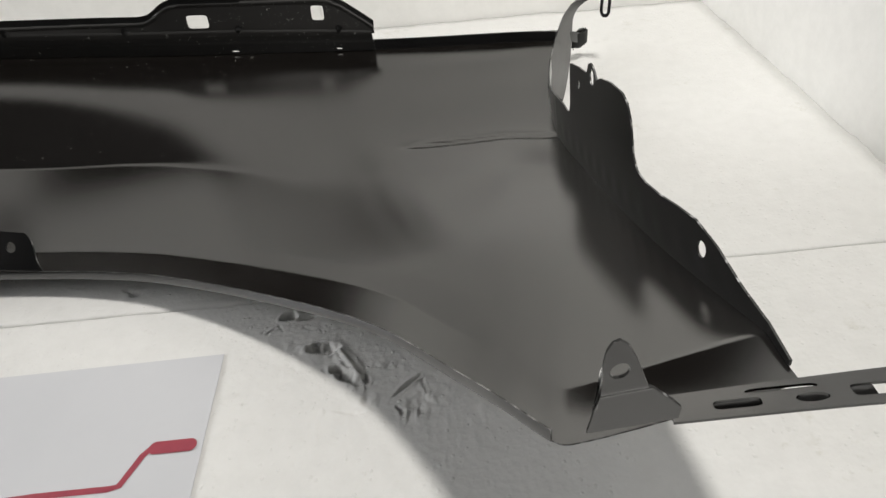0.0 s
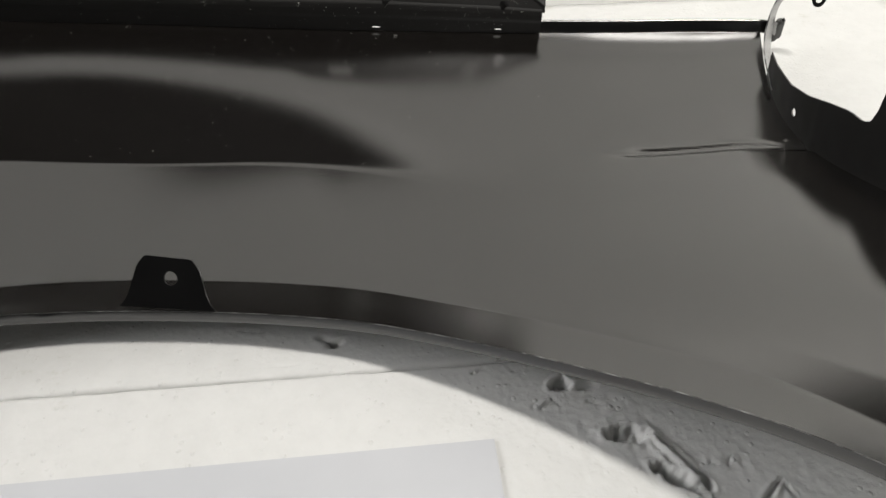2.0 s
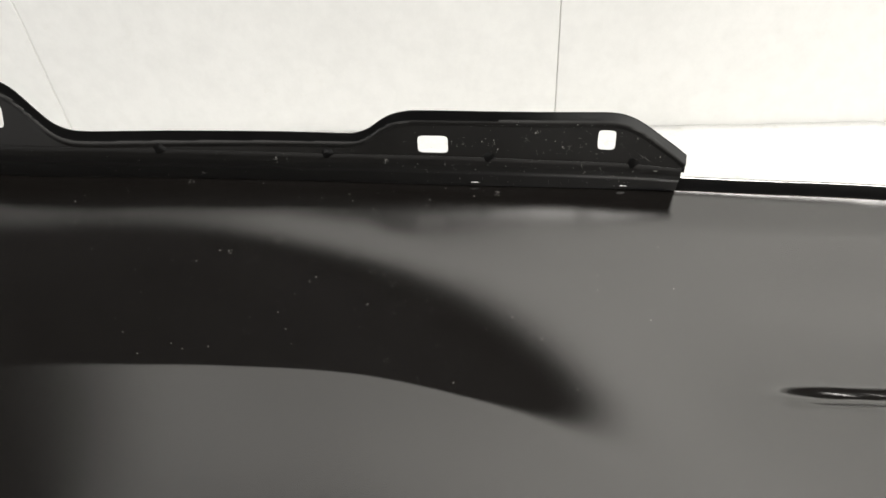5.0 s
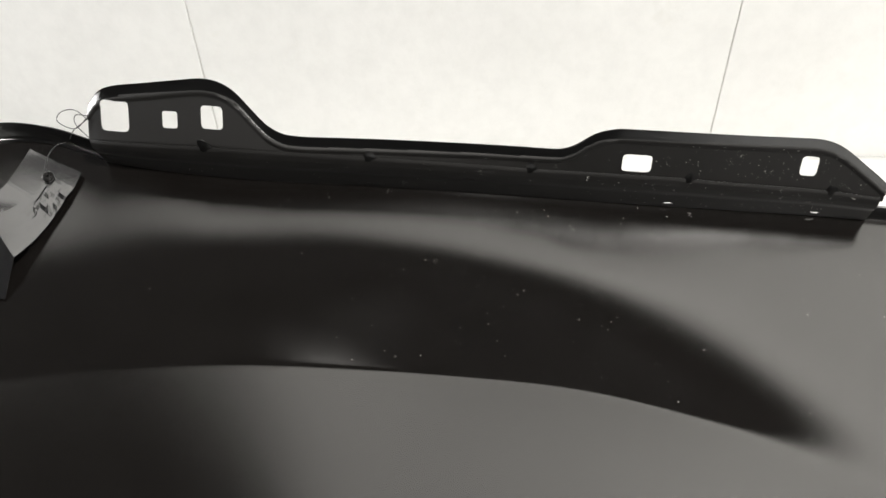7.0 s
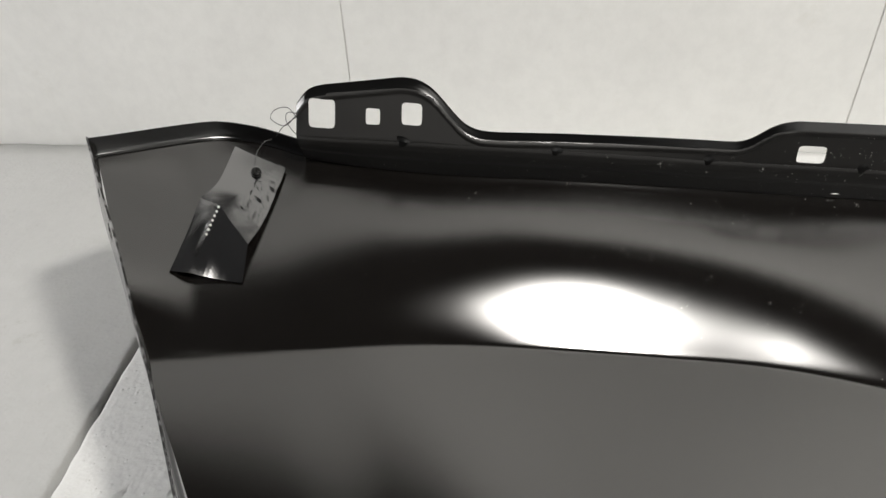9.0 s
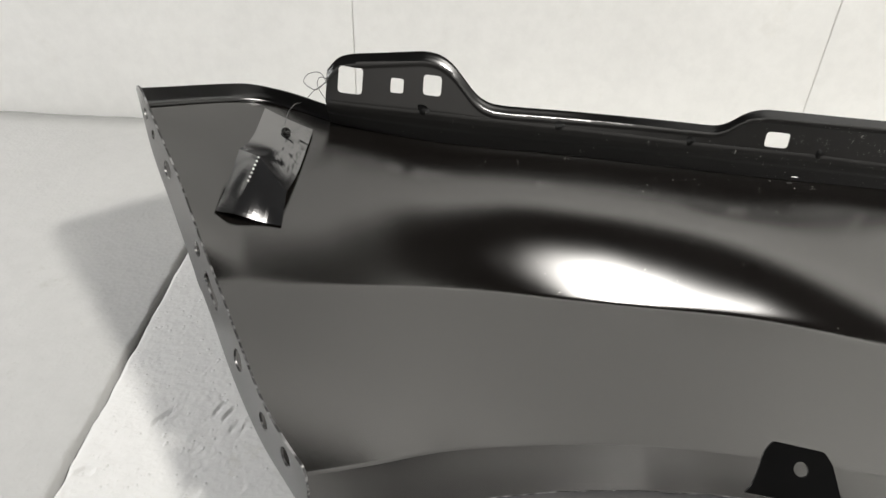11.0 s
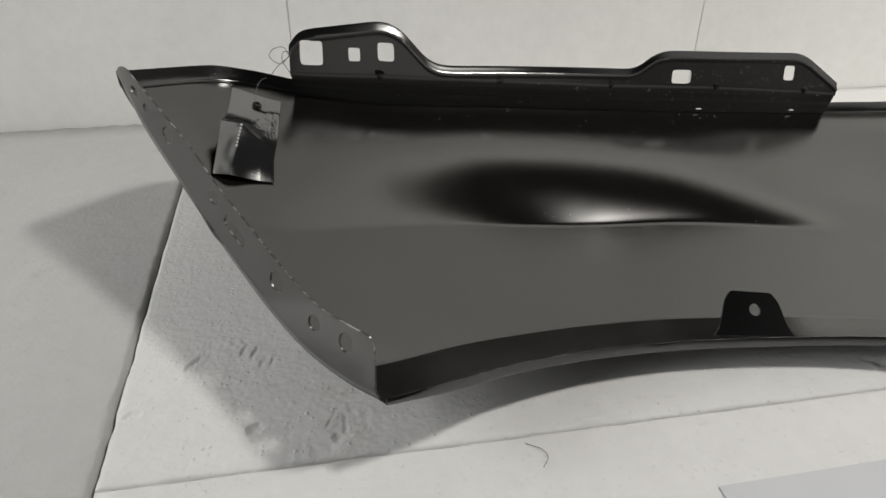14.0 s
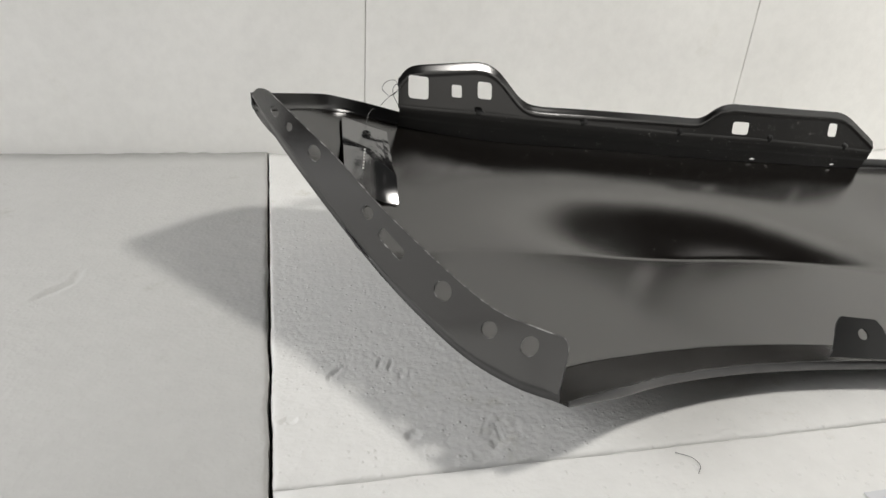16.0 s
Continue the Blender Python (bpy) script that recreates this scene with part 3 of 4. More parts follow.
    out[..., 2] += (0.0040 + 0.0060 * low) * soft(e / (0.065 + 0.05 * low)) * soft(1 - (e - 0.07 - 0.05 * low) / 0.22) * soft((y - 0.24) / 0.19) * soft((0.82 - y) / 0.05)
    out[..., 2] -= 0.0029 * soft((x + 0.045) / 0.05) * np.exp(-((y - 0.638 + 0.9 * np.maximum(x - 0.07, 0)**1.6) / 0.0048)**2)
    out[..., 2] = 0.0012 + 0.0012 * np.logaddexp(0, (out[..., 2] - 0.0012) / 0.0012)
    return out


SKIN = panel_points()
steel("outer_panel", grid(SKIN), "satin black inner face with a pressed crease", FENDER, 0.0008)


def ease(x):
    x = min(max(x, 0.0), 1.0)
    return x * x * (3 - 2 * x)


# rolled edge of the wheel arch, standing up from the panel's lower border
arch = SKIN[:253, 0]
rows = []
for k, (dy, dz) in enumerate(((0, 0), (-0.0003, 0.0005), (-0.0005, 0.0022), (-0.0001, 0.0044), (0.0008, 0.0063))):
    row = []
    for i, p in enumerate(arch):
        tip = ease(i / 14)
        worn = 0.0006 * noise.noise((p[0] * 60, 3, 0)) if k == 4 and p[0] < -0.36 else 0.0
        row.append((p[0], p[1] + dy, p[2] + dz * (0.45 + 0.55 * tip) + worn))
    rows.append(row)
steel("arch_lip", grid(rows), "rolled black wheel arch edge with a raw cut rim", thick=0.0010, rim=RIM)

# flange at the bumper end, pierced for screws
FLANGE_LOW = [(0, -0.7775, 0.6500, 0.146), (0.125, -0.750, 0.604, 0.123), (0.25, -0.723, 0.568, 0.100), (0.375, -0.697, 0.533, 0.080), (0.5, -0.671, 0.498, 0.063),
              (0.625, -0.646, 0.463, 0.052), (0.75, -0.621, 0.432, 0.044), (0.875, -0.595, 0.403, 0.044), (1, -0.571, 0.374, 0.054)]
FLANGE_HIGH = [(0, -0.767, 0.637, 0.1655), (0.125, -0.732, 0.591, 0.148), (0.25, -0.703, 0.553, 0.133), (0.375, -0.677, 0.516, 0.117), (0.5, -0.653, 0.483, 0.105),
               (0.625, -0.630, 0.450, 0.096), (0.75, -0.608, 0.419, 0.091), (0.875, -0.588, 0.394, 0.0945), (1, -0.570, 0.374, 0.0985)]
FLANGE_LONG = 0.345


def bumper_flange(s, h):
    a, b = spline(FLANGE_LOW, s / FLANGE_LONG), spline(FLANGE_HIGH, s / FLANGE_LONG)
    tall = np.linalg.norm(b - a)
    p = a + (b - a) * h / tall
    roll = 1 - ease(h / 0.009)
    return Vector(p) + Vector((-0.80, -0.55, 0.1)) * 0.0028 * (1 - roll) - Vector((-0.80, -0.55, 0.1)) * 0.0028 * 0.3


def bumper_tall(s):
    a, b = spline(FLANGE_LOW, s / FLANGE_LONG), spline(FLANGE_HIGH, s / FLANGE_LONG)
    tall = float(np.linalg.norm(b - a))
    return max(tall * min(1.0, 0.45 + 0.55 * math.sqrt(max(0.0, 1 - max(0.0, 1 - s / 0.013)**2))) * min(1.0, 0.72 + 0.28 * math.sqrt(max(0.0, 1 - max(0.0, 1 - (FLANGE_LONG - 0.009 - s) / 0.010)**2))), 0.004)


def on_bumper_flange(x, y, z):
    best = None
    for s in np.linspace(0, FLANGE_LONG, 240):
        a, b = spline(FLANGE_LOW, s / FLANGE_LONG), spline(FLANGE_HIGH, s / FLANGE_LONG)
        way = (b - a) / np.linalg.norm(b - a)
        h = float(np.dot(np.array((x, y, z)) - a, way))
        d = np.linalg.norm(a + way * h - (x, y, z))
        if best is None or d < best[0]:
            best = (d, s, h)
    return best[1], best[2]


holes = []
for place, a, b, shape in (((-0.755, 0.615, 0.148), 0.0042, 0.0042, 2), ((-0.743, 0.599, 0.142), 0.0030, 0.0040, 2), ((-0.723, 0.572, 0.131), 0.0064, 0.0064, 2),
                           ((-0.685, 0.518, 0.107), 0.0056, 0.0056, 2), ((-0.669, 0.496, 0.094), 0.0135, 0.0052, 8), ((-0.637, 0.453, 0.083), 0.0078, 0.0080, 2),
                           ((-0.611, 0.420, 0.076), 0.0070, 0.0072, 2), ((-0.592, 0.397, 0.080), 0.0080, 0.0084, 2)):
    holes.append((*on_bumper_flange(*place), a, b, shape))
steel("bumper_flange", pierced(bumper_flange, np.linspace(0, FLANGE_LONG - 0.009, 250), 26, lambda s: 0.0, bumper_tall, holes), "satin black end flange pierced with screw holes", FENDER, thick=0.0012, rim=RIM)

# upturned edge beside the bumper end
edge = SKIN[:33, -1]
rows = []
for out_by, up_by in ((0, 0), (0.08, 0.03), (0.16, 0.09), (0.22, 0.19), (0.25, 0.33), (0.26, 0.6), (0.27, 1.0)):
    row = []
    for i, p in enumerate(edge):
        q = edge[min(i + 1, 32)] - edge[max(i - 1, 0)]
        out = np.array((-q[1], q[0], 0))
        out /= np.linalg.norm(out)
        size = np.interp(p[0], [-0.775, -0.74, -0.718, -0.70, -0.65], [0.0145, 0.0145, 0.0150, 0.0135, 0.0125])
        row.append(tuple(p + out * size * out_by + np.array((0, 0, size * up_by))))
    rows.append(row)
steel("corner_edge", grid(rows), raw=False)

# the bonnet rail: a stepped web with an upright, pierced mounting flange
BEAD = [(-0.655, 0.1285), (-0.575, 0.1195), (-0.460, 0.104), (-0.341, 0.0885), (-0.221, 0.0775), (-0.090, 0.062), (-0.060, 0.059)]
CREST = [(-0.6525, 0.146), (-0.6505, 0.152), (-0.6475, 0.1565), (-0.642, 0.1595), (-0.632, 0.161), (-0.575, 0.1625), (-0.563, 0.1600), (-0.552, 0.153), (-0.540, 0.1395), (-0.530, 0.1285),
         (-0.519, 0.1225), (-0.505, 0.120), (-0.330, 0.1030), (-0.317, 0.1022), (-0.307, 0.1055), (-0.298, 0.1125), (-0.289, 0.1160), (-0.278, 0.1175),
         (-0.128, 0.1045), (-0.118, 0.1020), (-0.108, 0.0970), (-0.0735, 0.0725), (-0.0715, 0.0690)]
UPPER_EDGE = SKIN[:, -1]


def edge_at(x):
    order = np.argsort(UPPER_EDGE[24:, 0])
    xs = UPPER_EDGE[24:, 0][order]
    return np.interp(x, xs, UPPER_EDGE[24:, 1][order]), np.interp(x, xs, UPPER_EDGE[24:, 2][order])


def web(x, h):
    y, z = edge_at(x)
    tall = float(straight(BEAD, x)[0]) - z
    f = h / tall
    out = np.interp(f, [0, 0.1, 0.45, 0.6, 0.78, 0.92, 1], [0, -0.0012, -0.0045, -0.0070, -0.0085, -0.0085, -0.0075])
    return Vector((x, y + out, z + h))


def web_tall(x):
    return float(straight(BEAD, x)[0]) - edge_at(x)[1]


slots = [(-0.231, 0.0040, 0.0036, 0.0010, 3), (-0.115, 0.0040, 0.0036, 0.0010, 3)]
steel("rail_web", pierced(web, np.linspace(-0.6515, -0.0740, 420), 28, lambda s: 0.0, web_tall, slots), "black stepped rail web with small drain slots", DUSTY, raw=False)


CREST_X = np.linspace(-0.6925, -0.0315, 1323)
CREST_Z = np.interp(CREST_X, *np.array(CREST).T)
soften = np.exp(-0.5 * (np.arange(-24, 25) / 7.0)**2)
CREST_Z = np.convolve(CREST_Z, soften / soften.sum(), "same")


def mount(x, h):
    y, z = edge_at(x)
    bead = float(straight(BEAD, x)[0])
    crest = float(np.interp(x, CREST_X, CREST_Z)) - bead
    lean = np.interp(x, [-0.65, -0.45, -0.3, -0.1], [0.50, 0.40, 0.12, 0.22])
    rim = ease((h - crest + 0.0055) / 0.0055)
    groove = 0.0012 * math.exp(-((h - crest + 0.0075) / 0.0016)**2)
    return Vector((x, y - 0.0068 + lean * max(h, 0.0) + 0.0013 * rim - groove, bead + h))


def crest_of(x):
    return float(np.interp(x, CREST_X, CREST_Z)) - float(straight(BEAD, x)[0])


def at_height(x, z):
    return x, z - float(straight(BEAD, x)[0])


windows = [(*at_height(-0.6335, 0.1425), 0.0098, 0.0098, 7), (*at_height(-0.5960, 0.1380), 0.0052, 0.0054, 7), (*at_height(-0.5675, 0.1375), 0.0075, 0.0075, 6),
           (*at_height(-0.2610, 0.0905), 0.0112, 0.0070, 6), (*at_height(-0.1320, 0.0845), 0.0068, 0.0076, 5)]
mounting = steel("mounting_flange", pierced(mount, np.linspace(-0.6525, -0.0715, 640), 34, lambda s: -0.0030, crest_of, windows), "dusty black bonnet mounting flange with square holes", DUSTY, thick=0.0012, raw=False)
# the turned rim along its crest is clean and glossy
mounting.data.materials.append(FLANGE)
for face in mounting.data.polygons:
    if face.center.z > float(np.interp(face.center.x - 0.3, CREST_X, CREST_Z)) - 0.0062:
        face.material_index = 2
for x in (-0.575, -0.460, -0.341, -0.221, -0.112):
    y, z = edge_at(x)
    bead = float(straight(BEAD, x)[0])
    bm = bmesh.new()
    ring = [bm.verts.new((x + 0.0075 * math.cos(a), y - 0.0065, bead - 0.0035 + 0.0085 * max(math.sin(a), -0.35))) for a in np.linspace(0, math.tau, 14, endpoint=False)]
    peak = bm.verts.new((x, y - 0.0092, bead - 0.002))
    for a, b in zip(ring, ring[1:] + ring[:1]):
        bm.faces.new((a, b, peak))
    steel("stiffening_dimple", bm, thick=0.0006)

# plain rolled border from the rail to the door corner
border = SKIN[188:, -1]
tail = [np.array((0.1500, 0.8130, 0.0310)), np.array((0.1600, 0.8260, 0.0240)), np.array((0.1705, 0.8390, 0.0205))]
border = np.vstack([border, tail])
rows = []
for dy, dz in ((0, 0), (0.0002, 0.0003), (0.0006, 0.002), (0.0014, 0.0100), (0.0022, 0.0110), (0.0030, 0.0113), (0.0042, 0.0108)):
    rows.append([(p[0], p[1] + dy, p[2] + dz) for p in border])
steel("top_border", grid(rows), raw=False)
steel("border_end", prism([(0.151, 0.822), (0.166, 0.829), (0.174, 0.842), (0.160, 0.838)], 0.0155, 0.0370, 0.003), "dark rounded end of the top border", MATT, thick=0.0004, raw=False)

# door-side flange with its ear, notch and holes
SIDE = SKIN[-1]
SIDE_TOP = [(0.225, 0.112), (0.262, 0.113), (0.30, 0.119), (0.325, 0.1265), (0.345, 0.1285), (0.365, 0.1235), (0.385, 0.117), (0.405, 0.1125), (0.417, 0.1125), (0.4235, 0.119), (0.429, 0.140), (0.436, 0.1495),
            (0.445, 0.1515), (0.470, 0.147), (0.490, 0.140), (0.499, 0.1345), (0.503, 0.1375), (0.508, 0.1405), (0.514, 0.1405), (0.519, 0.1375), (0.5225, 0.1305), (0.526, 0.1275), (0.545, 0.1235), (0.564, 0.1180), (0.5685, 0.1165),
            (0.5715, 0.112), (0.5745, 0.080), (0.578, 0.0695), (0.585, 0.066), (0.60, 0.0655), (0.625, 0.059), (0.65, 0.051), (0.68, 0.0455), (0.72, 0.0445), (0.7390, 0.046)]


def side_at(y):
    order = np.argsort(SIDE[:, 1])
    return np.interp(y, SIDE[order, 1], SIDE[order, 0]), np.interp(y, SIDE[order, 1], SIDE[order, 2])


def side_flange(y, h):
    x, z = side_at(y)
    flute = 0.0001 * math.sin(y * 260) * ease((h - 0.004) / 0.01) * ease((0.03 - h) / 0.02)
    return Vector((x - 0.075 * h + flute + 0.001, y, z + h))


def side_tall(y):
    return max(float(np.interp(y, *np.array(SIDE_TOP).T)) - side_at(y)[1], 0.001)


def side_hole(y, z, a, b, shape=2):
    return y, z - side_at(y)[1], a, b, shape


punched = [side_hole(0.511, 0.1310, 0.0052, 0.0062), side_hole(0.547, 0.1090, 0.0030, 0.0040), side_hole(0.337, 0.1150, 0.0042, 0.0055), side_hole(0.664, 0.0290, 0.0034, 0.0034)]
steel("door_flange", pierced(side_flange, np.linspace(0.262, 0.739, 480), 40, lambda s: 0.0, side_tall, punched), "black upright door-side flange with ear and holes", MATT, thick=0.0012)


# the stay: a broad twisted strip that starts below the door edge and narrows to a hook
STAY_LEFT = [(0, 0.1170, 0.7120, 0.0240), (0.2, 0.1180, 0.7230, 0.0275), (0.4, 0.1231, 0.7582, 0.0360), (0.6, 0.1309, 0.7865, 0.0490), (0.75, 0.1406, 0.8030, 0.0665), (0.88, 0.1560, 0.8090, 0.0805), (1, 0.1838, 0.8233, 0.0788)]
STAY_RIGHT = [(0, 0.1330, 0.7230, 0.0040), (0.2, 0.1390, 0.7500, 0.0060), (0.4, 0.1480, 0.7980, 0.0150), (0.6, 0.1513, 0.8180, 0.0370), (0.75, 0.1533, 0.8195, 0.0600), (0.88, 0.1640, 0.8090, 0.0775), (1, 0.1923, 0.8198, 0.0813)]
edges = [spline(keys, np.linspace(0, 1, 40)) for keys in (STAY_LEFT, STAY_RIGHT)]
steel("stay_arm", grid([[tuple(a + (b - a) * k) for a, b in zip(*edges)] for k in np.linspace(0, 1, 6)]), "broad twisted grey-black stay narrowing to a thin strip", FENDER, thick=0.0012, offset=0, rim=RIM)


def hook(s, h):
    return Vector((0.188, 0.8215, 0.0815)) + Vector((0.80, -0.45, 0.0)) * s + Vector((-0.05, -0.18, -0.95)) * h


steel("stay_hook", pierced(hook, np.linspace(-0.0065, 0.0065, 18), 30, lambda s: 0.0, lambda s: 0.0275 - 0.006 * (abs(s) / 0.0065)**3, [(0, 0.015, 0.0030, 0.0085, 4)]), "slotted hook at the end of the stay", thick=0.0012, offset=0)

# lower corner: bracket with a round ear, and the slotted sill plate
EAR = [(0.0918, 0.1085), (0.0930, 0.1180), (0.0945, 0.130), (0.0952, 0.1571), (0.0958, 0.1615), (0.0976, 0.1657), (0.1002, 0.1673), (0.1037, 0.1645), (0.1074, 0.1567), (0.1131, 0.1406), (0.1238, 0.1300), (0.1275, 0.1255)]


def ear(x, h):
    bend = ease((h - 0.022) / 0.006)
    return Vector((x, 0.2275 - 0.002 * bend + 0.10 * max(0.022 - h, 0) * 0.4, 0.109 + 0.3 * (x - 0.0918) * 0.9 + h))


def ear_tall(x):
    return max(float(np.interp(x, *np.array(EAR).T)) - (0.109 + 0.27 * (x - 0.0918)), 0.002)


steel("corner_bracket", pierced(ear, np.linspace(0.0918, 0.1275, 72), 56, lambda s: 0.0, ear_tall, [(0.1014, 0.151 - 0.1116, 0.0036, 0.0042, 2)]), "black folded bracket with a round ear", FENDER, thick=0.0014)


def sill(s, h):
    return Vector((0.1265 + s, 0.2300 + 0.030 * s + h, 0.1135 + 0.012 * math.sin(s * 9) - 0.16 * h))


steel("sill_plate", pierced(sill, np.linspace(0.0, 0.135, 150), 18, lambda s: 0.0, lambda s: 0.0155 + 0.04 * s - 0.25 * max(s - 0.1, 0)**1.2,
                            [(0.0270, 0.0068, 0.0095, 0.0026, 5), (0.0460, 0.0128, 0.0145, 0.0013, 4), (0.0560, 0.0062, 0.0066, 0.0026, 2), (0.0800, 0.0078, 0.0085, 0.0034, 5), (0.105, 0.0078, 0.006, 0.0034, 2)]),
      "grey-black slotted sill plate", FENDER, thick=0.0014, raw=False)



def sill_return(s, h):
    return Vector((0.1290 + s, 0.2385 + 0.030 * s + h, 0.1075 + 0.010 * math.sin(s * 9) - 0.16 * h))


steel("sill_return", pierced(sill_return, np.linspace(0.0, 0.082, 40), 6, lambda s: -0.004, lambda s: 0.0070 + 0.03 * s, []), raw=False)


# lug on the arch for the wheel liner
def lug(s, h):
    taper = np.interp(h, [0, 0.004, 0.010, 0.030], [1.18, 1.04, 0.94, 0.72])
    return Vector((-0.3235 + s * taper, 0.4475 + 0.62 * h - 0.05 * s, 0.0265 + 0.70 * h - 0.06 * s))


steel("liner_lug", pierced(lug, np.linspace(-0.024, 0.024, 60), 36, lambda s: 0.0, lambda s: 0.0320 - 0.007 * max(0.0, (abs(s) - 0.0175) / 0.0065)**2.2, [(0.0020, 0.0190, 0.0048, 0.0044, 2)]),
      "black trapezoid liner lug with a round hole", thick=0.0014, rim=RIM)

# ---- tag tied to the fender ----
tag = group_of("hang_tag", "crumpled black plastic tag tied with thin wire to the fender", "tag", (-0.68, 0.65, 0.09))
tag_base = Matrix.Translation((0.68, -0.65, -0.09))
CORNERS = [Vector(c) for c in ((-0.7050, 0.7120, 0.1215), (-0.6630, 0.7040, 0.1085), (-0.7000, 0.5840, 0.0880), (-0.6570, 0.5935, 0.0760))]


NEAR = SKIN[:60, 80:].reshape(-1, 3)


def tag_point(a, b, lift=0.0):
    p = CORNERS[0].lerp(CORNERS[1], a).lerp(CORNERS[2].lerp(CORNERS[3], a), b)
    near = np.exp(-((NEAR[:, 0] - p.x)**2 + (NEAR[:, 1] - p.y)**2) / 0.010**2)
    p.z = float((NEAR[:, 2] * near).sum() / near.sum()) + 0.0006
    return p + Vector((0, -0.25, 0.95)) * lift


def fold(c):
    return 0.51 + 0.143 * c if c < 0.42 else 0.57 + 0.36 * (c - 0.42)


def tent(c):
    return 0.62 + 0.38 * c / 0.42 if c < 0.42 else 0.65 + 0.35 * (1 - c) / 0.58


COLUMNS = np.concatenate([np.linspace(0, 0.42, 10), np.linspace(0.42, 1, 13)[1:]])
rows = []
for j in range(26):
    row = []
    for c in COLUMNS:
        b = fold(c) * j / 25
        crinkle = ease((c - 0.45) / 0.25) * ease((0.6 - b) / 0.2) * ease((b - 0.12) / 0.1)
        lift = 0.0030 + 0.0005 * noise.noise((c * 2, b * 3, 1)) + crinkle * (0.0022 * noise.noise((c * 5, b * 8, 4)) + 0.0009 * noise.noise((c * 12, b * 16, 5)))
        lift += 0.0016 * crinkle + 0.0165 * tent(c) * max(0.0, (b / fold(c) - 0.5) / 0.5)**1.6
        row.append(tag_point(c, b, lift))
    rows.append(row)
for j in range(1, 16):
    r = j / 15
    row = []
    for c in COLUMNS:
        shift = c - 0.14 * r * (c / 0.42 if c < 0.42 else (1 - c) / 0.58)
        b = fold(c) + (1 - fold(c)) * r
        lift = 0.0030 - 0.0018 * r + tent(c) * 0.0165 * (1 - r) + 0.004 * r * max(0.0, 1 - abs(c - 0.42) / 0.4) + 0.0004 * noise.noise((c * 5, b * 8, 2))
        row.append(tag_point(shift, b, lift))
    rows.append(row)
bm = grid(rows)
bmesh.ops.transform(bm, matrix=tag_base, verts=bm.verts)
thicken(part("film", bm, PLASTIC, tag, "glossy crumpled black film", smooth=False), 0.0003)
# glints on the folded ridge, built as a row of pale beads
bm = bmesh.new()
for k in range(7):
    r = 0.03 + 0.07 * k
    at = tag_base @ tag_point(0.42 - 0.14 * r, 0.57 + 0.43 * r, 0.0199 - 0.0143 * r)
    bmesh.ops.create_icosphere(bm, subdivisions=2, radius=0.0009, matrix=Matrix.Translation(at))
part("ridge_glints", bm, GLINT, tag, "glints along the fold, made as small pale dots")
ring = [tag_point(0.53 + 0.055 * math.cos(a), 0.125 + 0.022 * math.sin(a), 0.0040) for a in np.linspace(0, math.tau, 15)]
bm = tube(ring, 0.0019, 6)
bmesh.ops.transform(bm, matrix=tag_base, verts=bm.verts)
part("eyelet", bm, MATT, tag, "matt black eyelet")
for keys in ([(0, -0.6830, 0.6925, 0.1110), (0.3, -0.6815, 0.6985, 0.1185), (0.7, -0.6775, 0.7065, 0.1240), (1, -0.6740, 0.7120, 0.1235)], [(0, -0.6690, 0.7120, 0.1270), (0.5, -0.6620, 0.7110, 0.1350), (1, -0.6515, 0.7150, 0.1420)],
             [(0, -0.6515, 0.716, 0.1400), (0.15, -0.655, 0.712, 0.1500), (0.35, -0.664, 0.708, 0.1505), (0.55, -0.668, 0.706, 0.1440), (0.75, -0.660, 0.709, 0.1370), (1, -0.6505, 0.716, 0.1440)],
             [(0, -0.6505, 0.716, 0.1440), (0.3, -0.656, 0.711, 0.1470), (0.6, -0.658, 0.710, 0.1400), (1, -0.650, 0.7140, 0.1220)]):
    bm = tube([Vector(q) for q in spline(keys, np.linspace(0, 1, 24))], 0.00030, 6)
    bmesh.ops.transform(bm, matrix=tag_base, verts=bm.verts)
    part("wire", bm, WIRE, tag, "thin twisted wire")

# ---- dust that settled on the metal ----
rng = random.Random(11)
bm = bmesh.new()


def fleck(bm, at, normal, size):
    """One flat-bottomed crumb of dust with an uneven outline."""
    turn = rng.uniform(0, math.tau)
    along = normal.orthogonal().normalized()
    across = normal.cross(along)
    vs = []
    for a in (0, 1.4, 2.7, 3.9, 5.1):
        r = size * rng.uniform(0.5, 1.4)
        vs.append(bm.verts.new(at + along * math.cos(turn + a) * r + across * math.sin(turn + a) * r))
    top = bm.verts.new(at + normal * size * 0.8)
    for a, b in zip(vs, vs[1:] + vs[:1]):
        bm.faces.new((a, b, top))


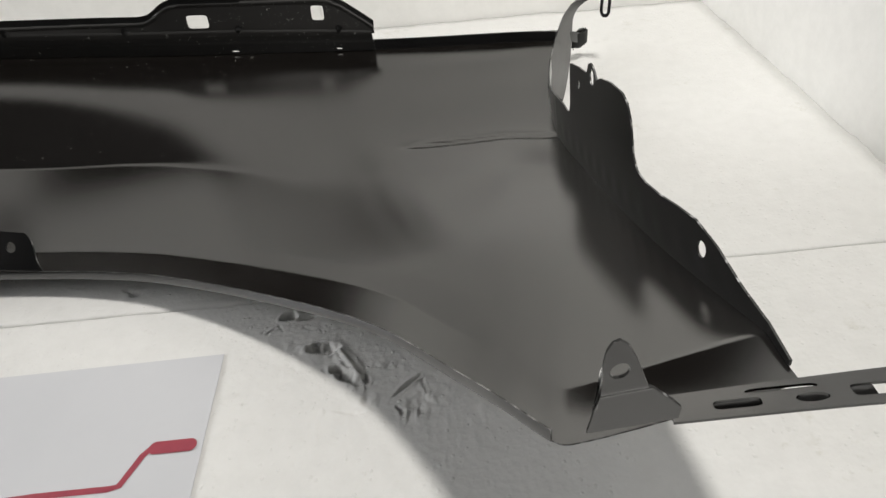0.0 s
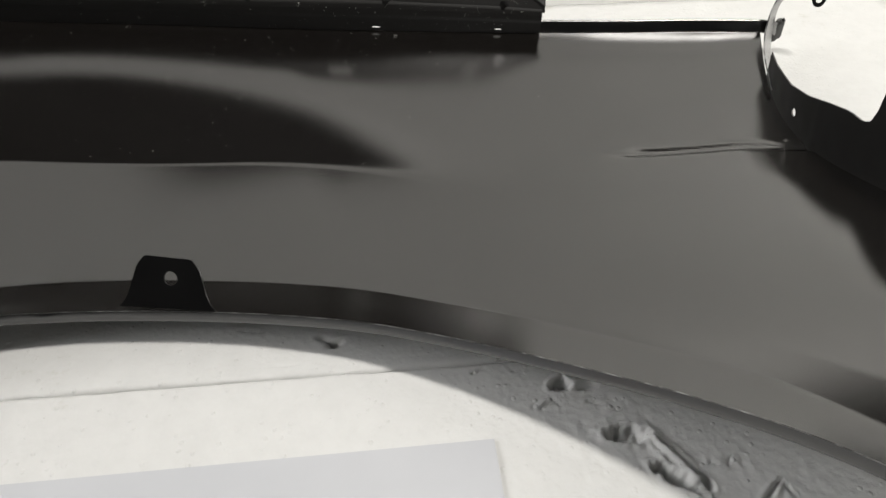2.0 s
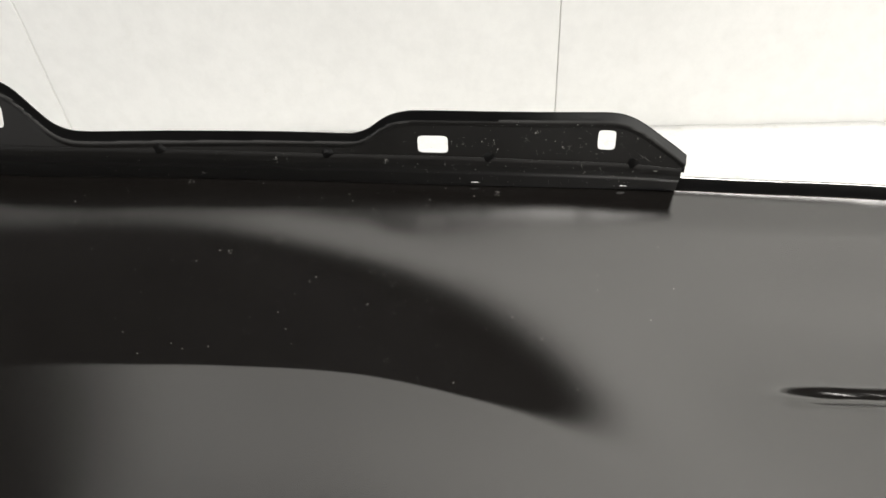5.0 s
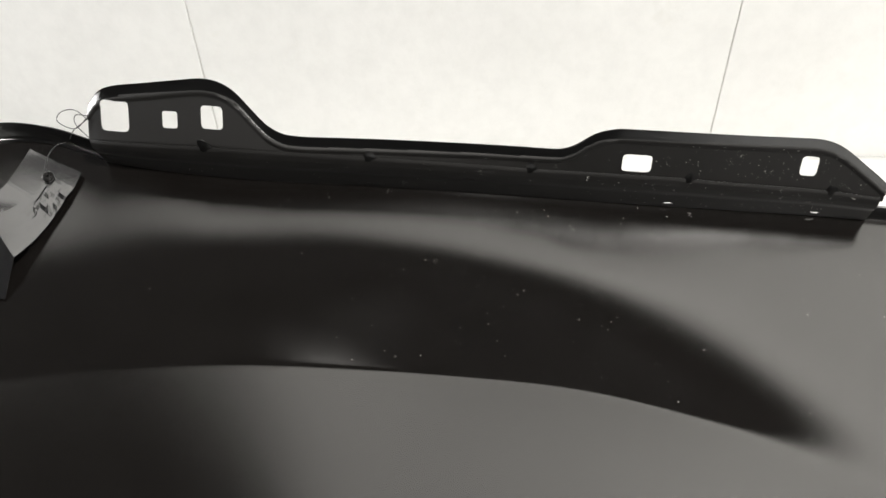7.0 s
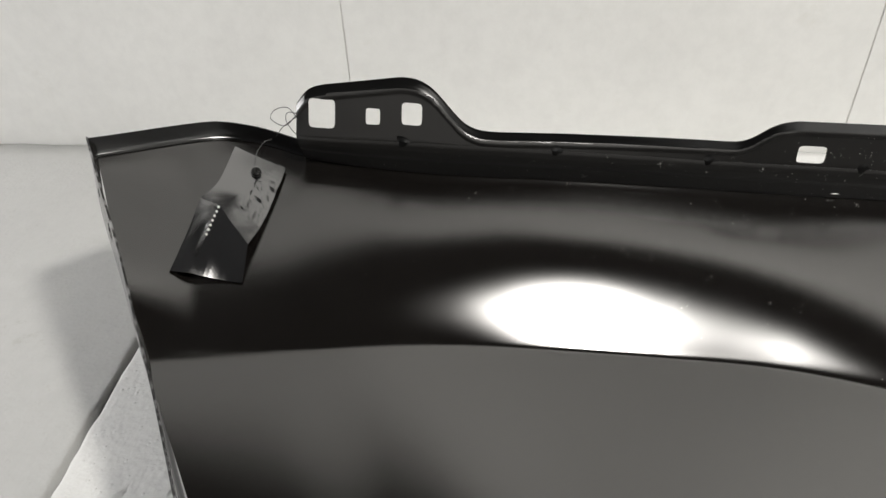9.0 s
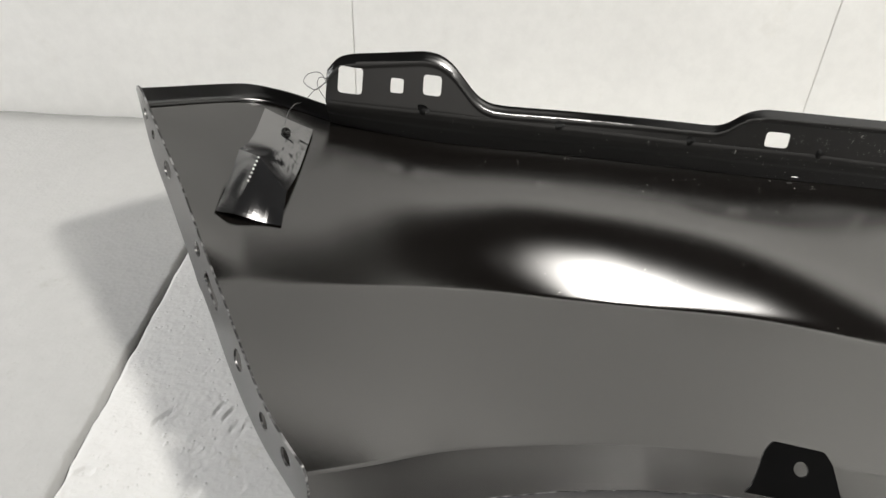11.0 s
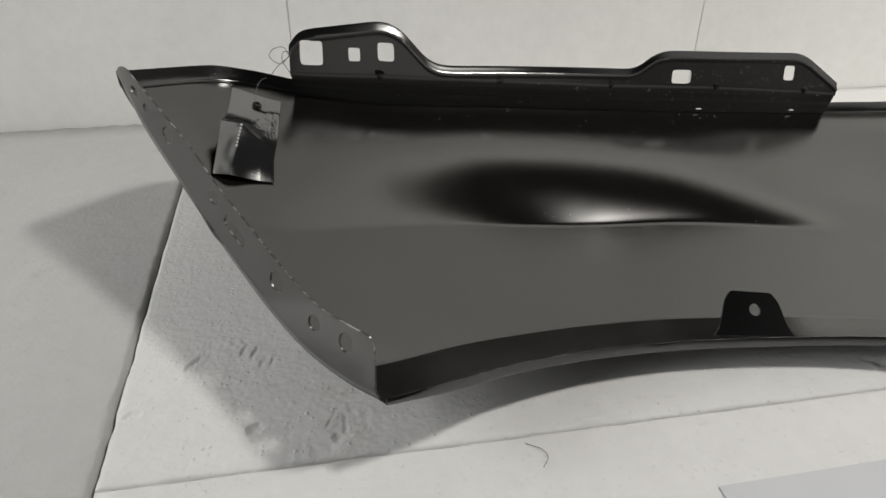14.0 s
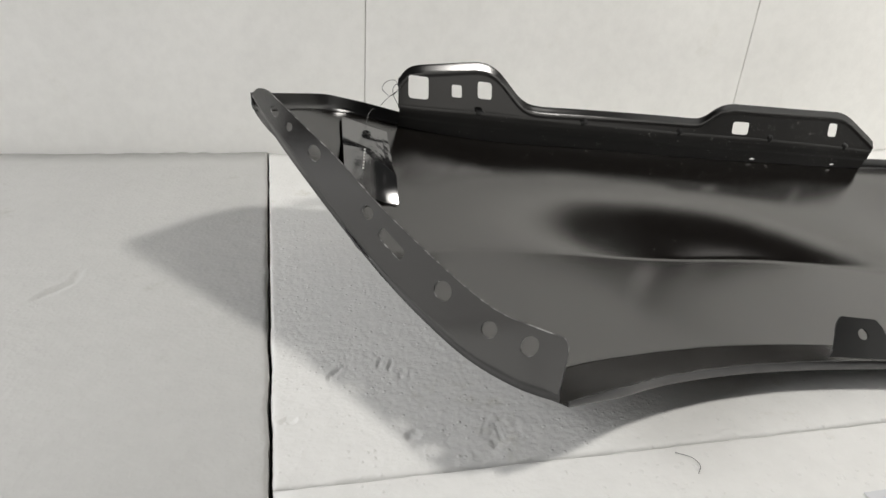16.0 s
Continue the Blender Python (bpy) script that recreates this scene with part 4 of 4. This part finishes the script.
def settle(bm, at, normal, size, clump):
    """A crumb, or a clump of several round a larger one."""
    fleck(bm, at + normal * 0.0002, normal, size)
    if rng.random() < clump:
        along = normal.orthogonal().normalized()
        across = normal.cross(along)
        for n in range(rng.randint(3, 8)):
            fleck(bm, at + along * rng.gauss(0, 0.0013) + across * rng.gauss(0, 0.0013) + normal * 0.0002, normal, size * rng.uniform(0.35, 0.8))


for k in range(300):
    i, j = min(int(rng.gauss(125, 45)), 190), int(rng.uniform(112, 189))
    if i < 30:
        continue
    base, normal = Vector(SKIN[i, j]), Vector(np.cross(SKIN[i + 1, j] - SKIN[i, j], SKIN[i, j + 1] - SKIN[i, j])).normalized()
    if normal.z < 0:
        normal = -normal
    base += (Vector(SKIN[i + 1, j]) - base) * rng.random()
    settle(bm, base, normal, min(0.00020 * math.exp(rng.gauss(0, 0.6)), 0.00052), 0.13)
for k in range(430):
    x = rng.gauss(-0.17, 0.075) if k % 4 else rng.uniform(-0.6, -0.1)
    if not -0.62 < x < -0.085:
        continue
    if k % 2:
        h = rng.uniform(0.003, crest_of(x) - 0.008)
        if any(abs(x - cs) < a + 0.002 and abs(h - ch) < b + 0.002 for cs, ch, a, b, shape in windows):
            continue
        normal = Vector((0, -1, 0.25)).normalized()
        at = mount(x, h) + normal * 0.0012
    else:
        normal = Vector((0, -1, 0.2)).normalized()
        at = web(x, rng.uniform(0.002, web_tall(x) - 0.002)) + normal * 0.0010
    settle(bm, at, normal, min(0.00020 * math.exp(rng.gauss(0, 0.55)), 0.00050), 0.2)
specks = part("dust_specks", bm, DUST)
tagged(specks, "pale dust specks scattered on the black metal", "dust", kind="stuff")

# ---- a hair on the near board ----
hair = part("hair", tube([Vector(q) for q in spline([(0, -0.4890, 0.3885, 0.0008), (0.35, -0.4800, 0.3835, 0.0010), (0.7, -0.4775, 0.3765, 0.0009), (1, -0.4815, 0.3700, 0.0008)], np.linspace(0, 1, 16))], 0.00022, 5), WIRE)
tagged(hair, "fine curled grey hair lying on the foam board", "hair")
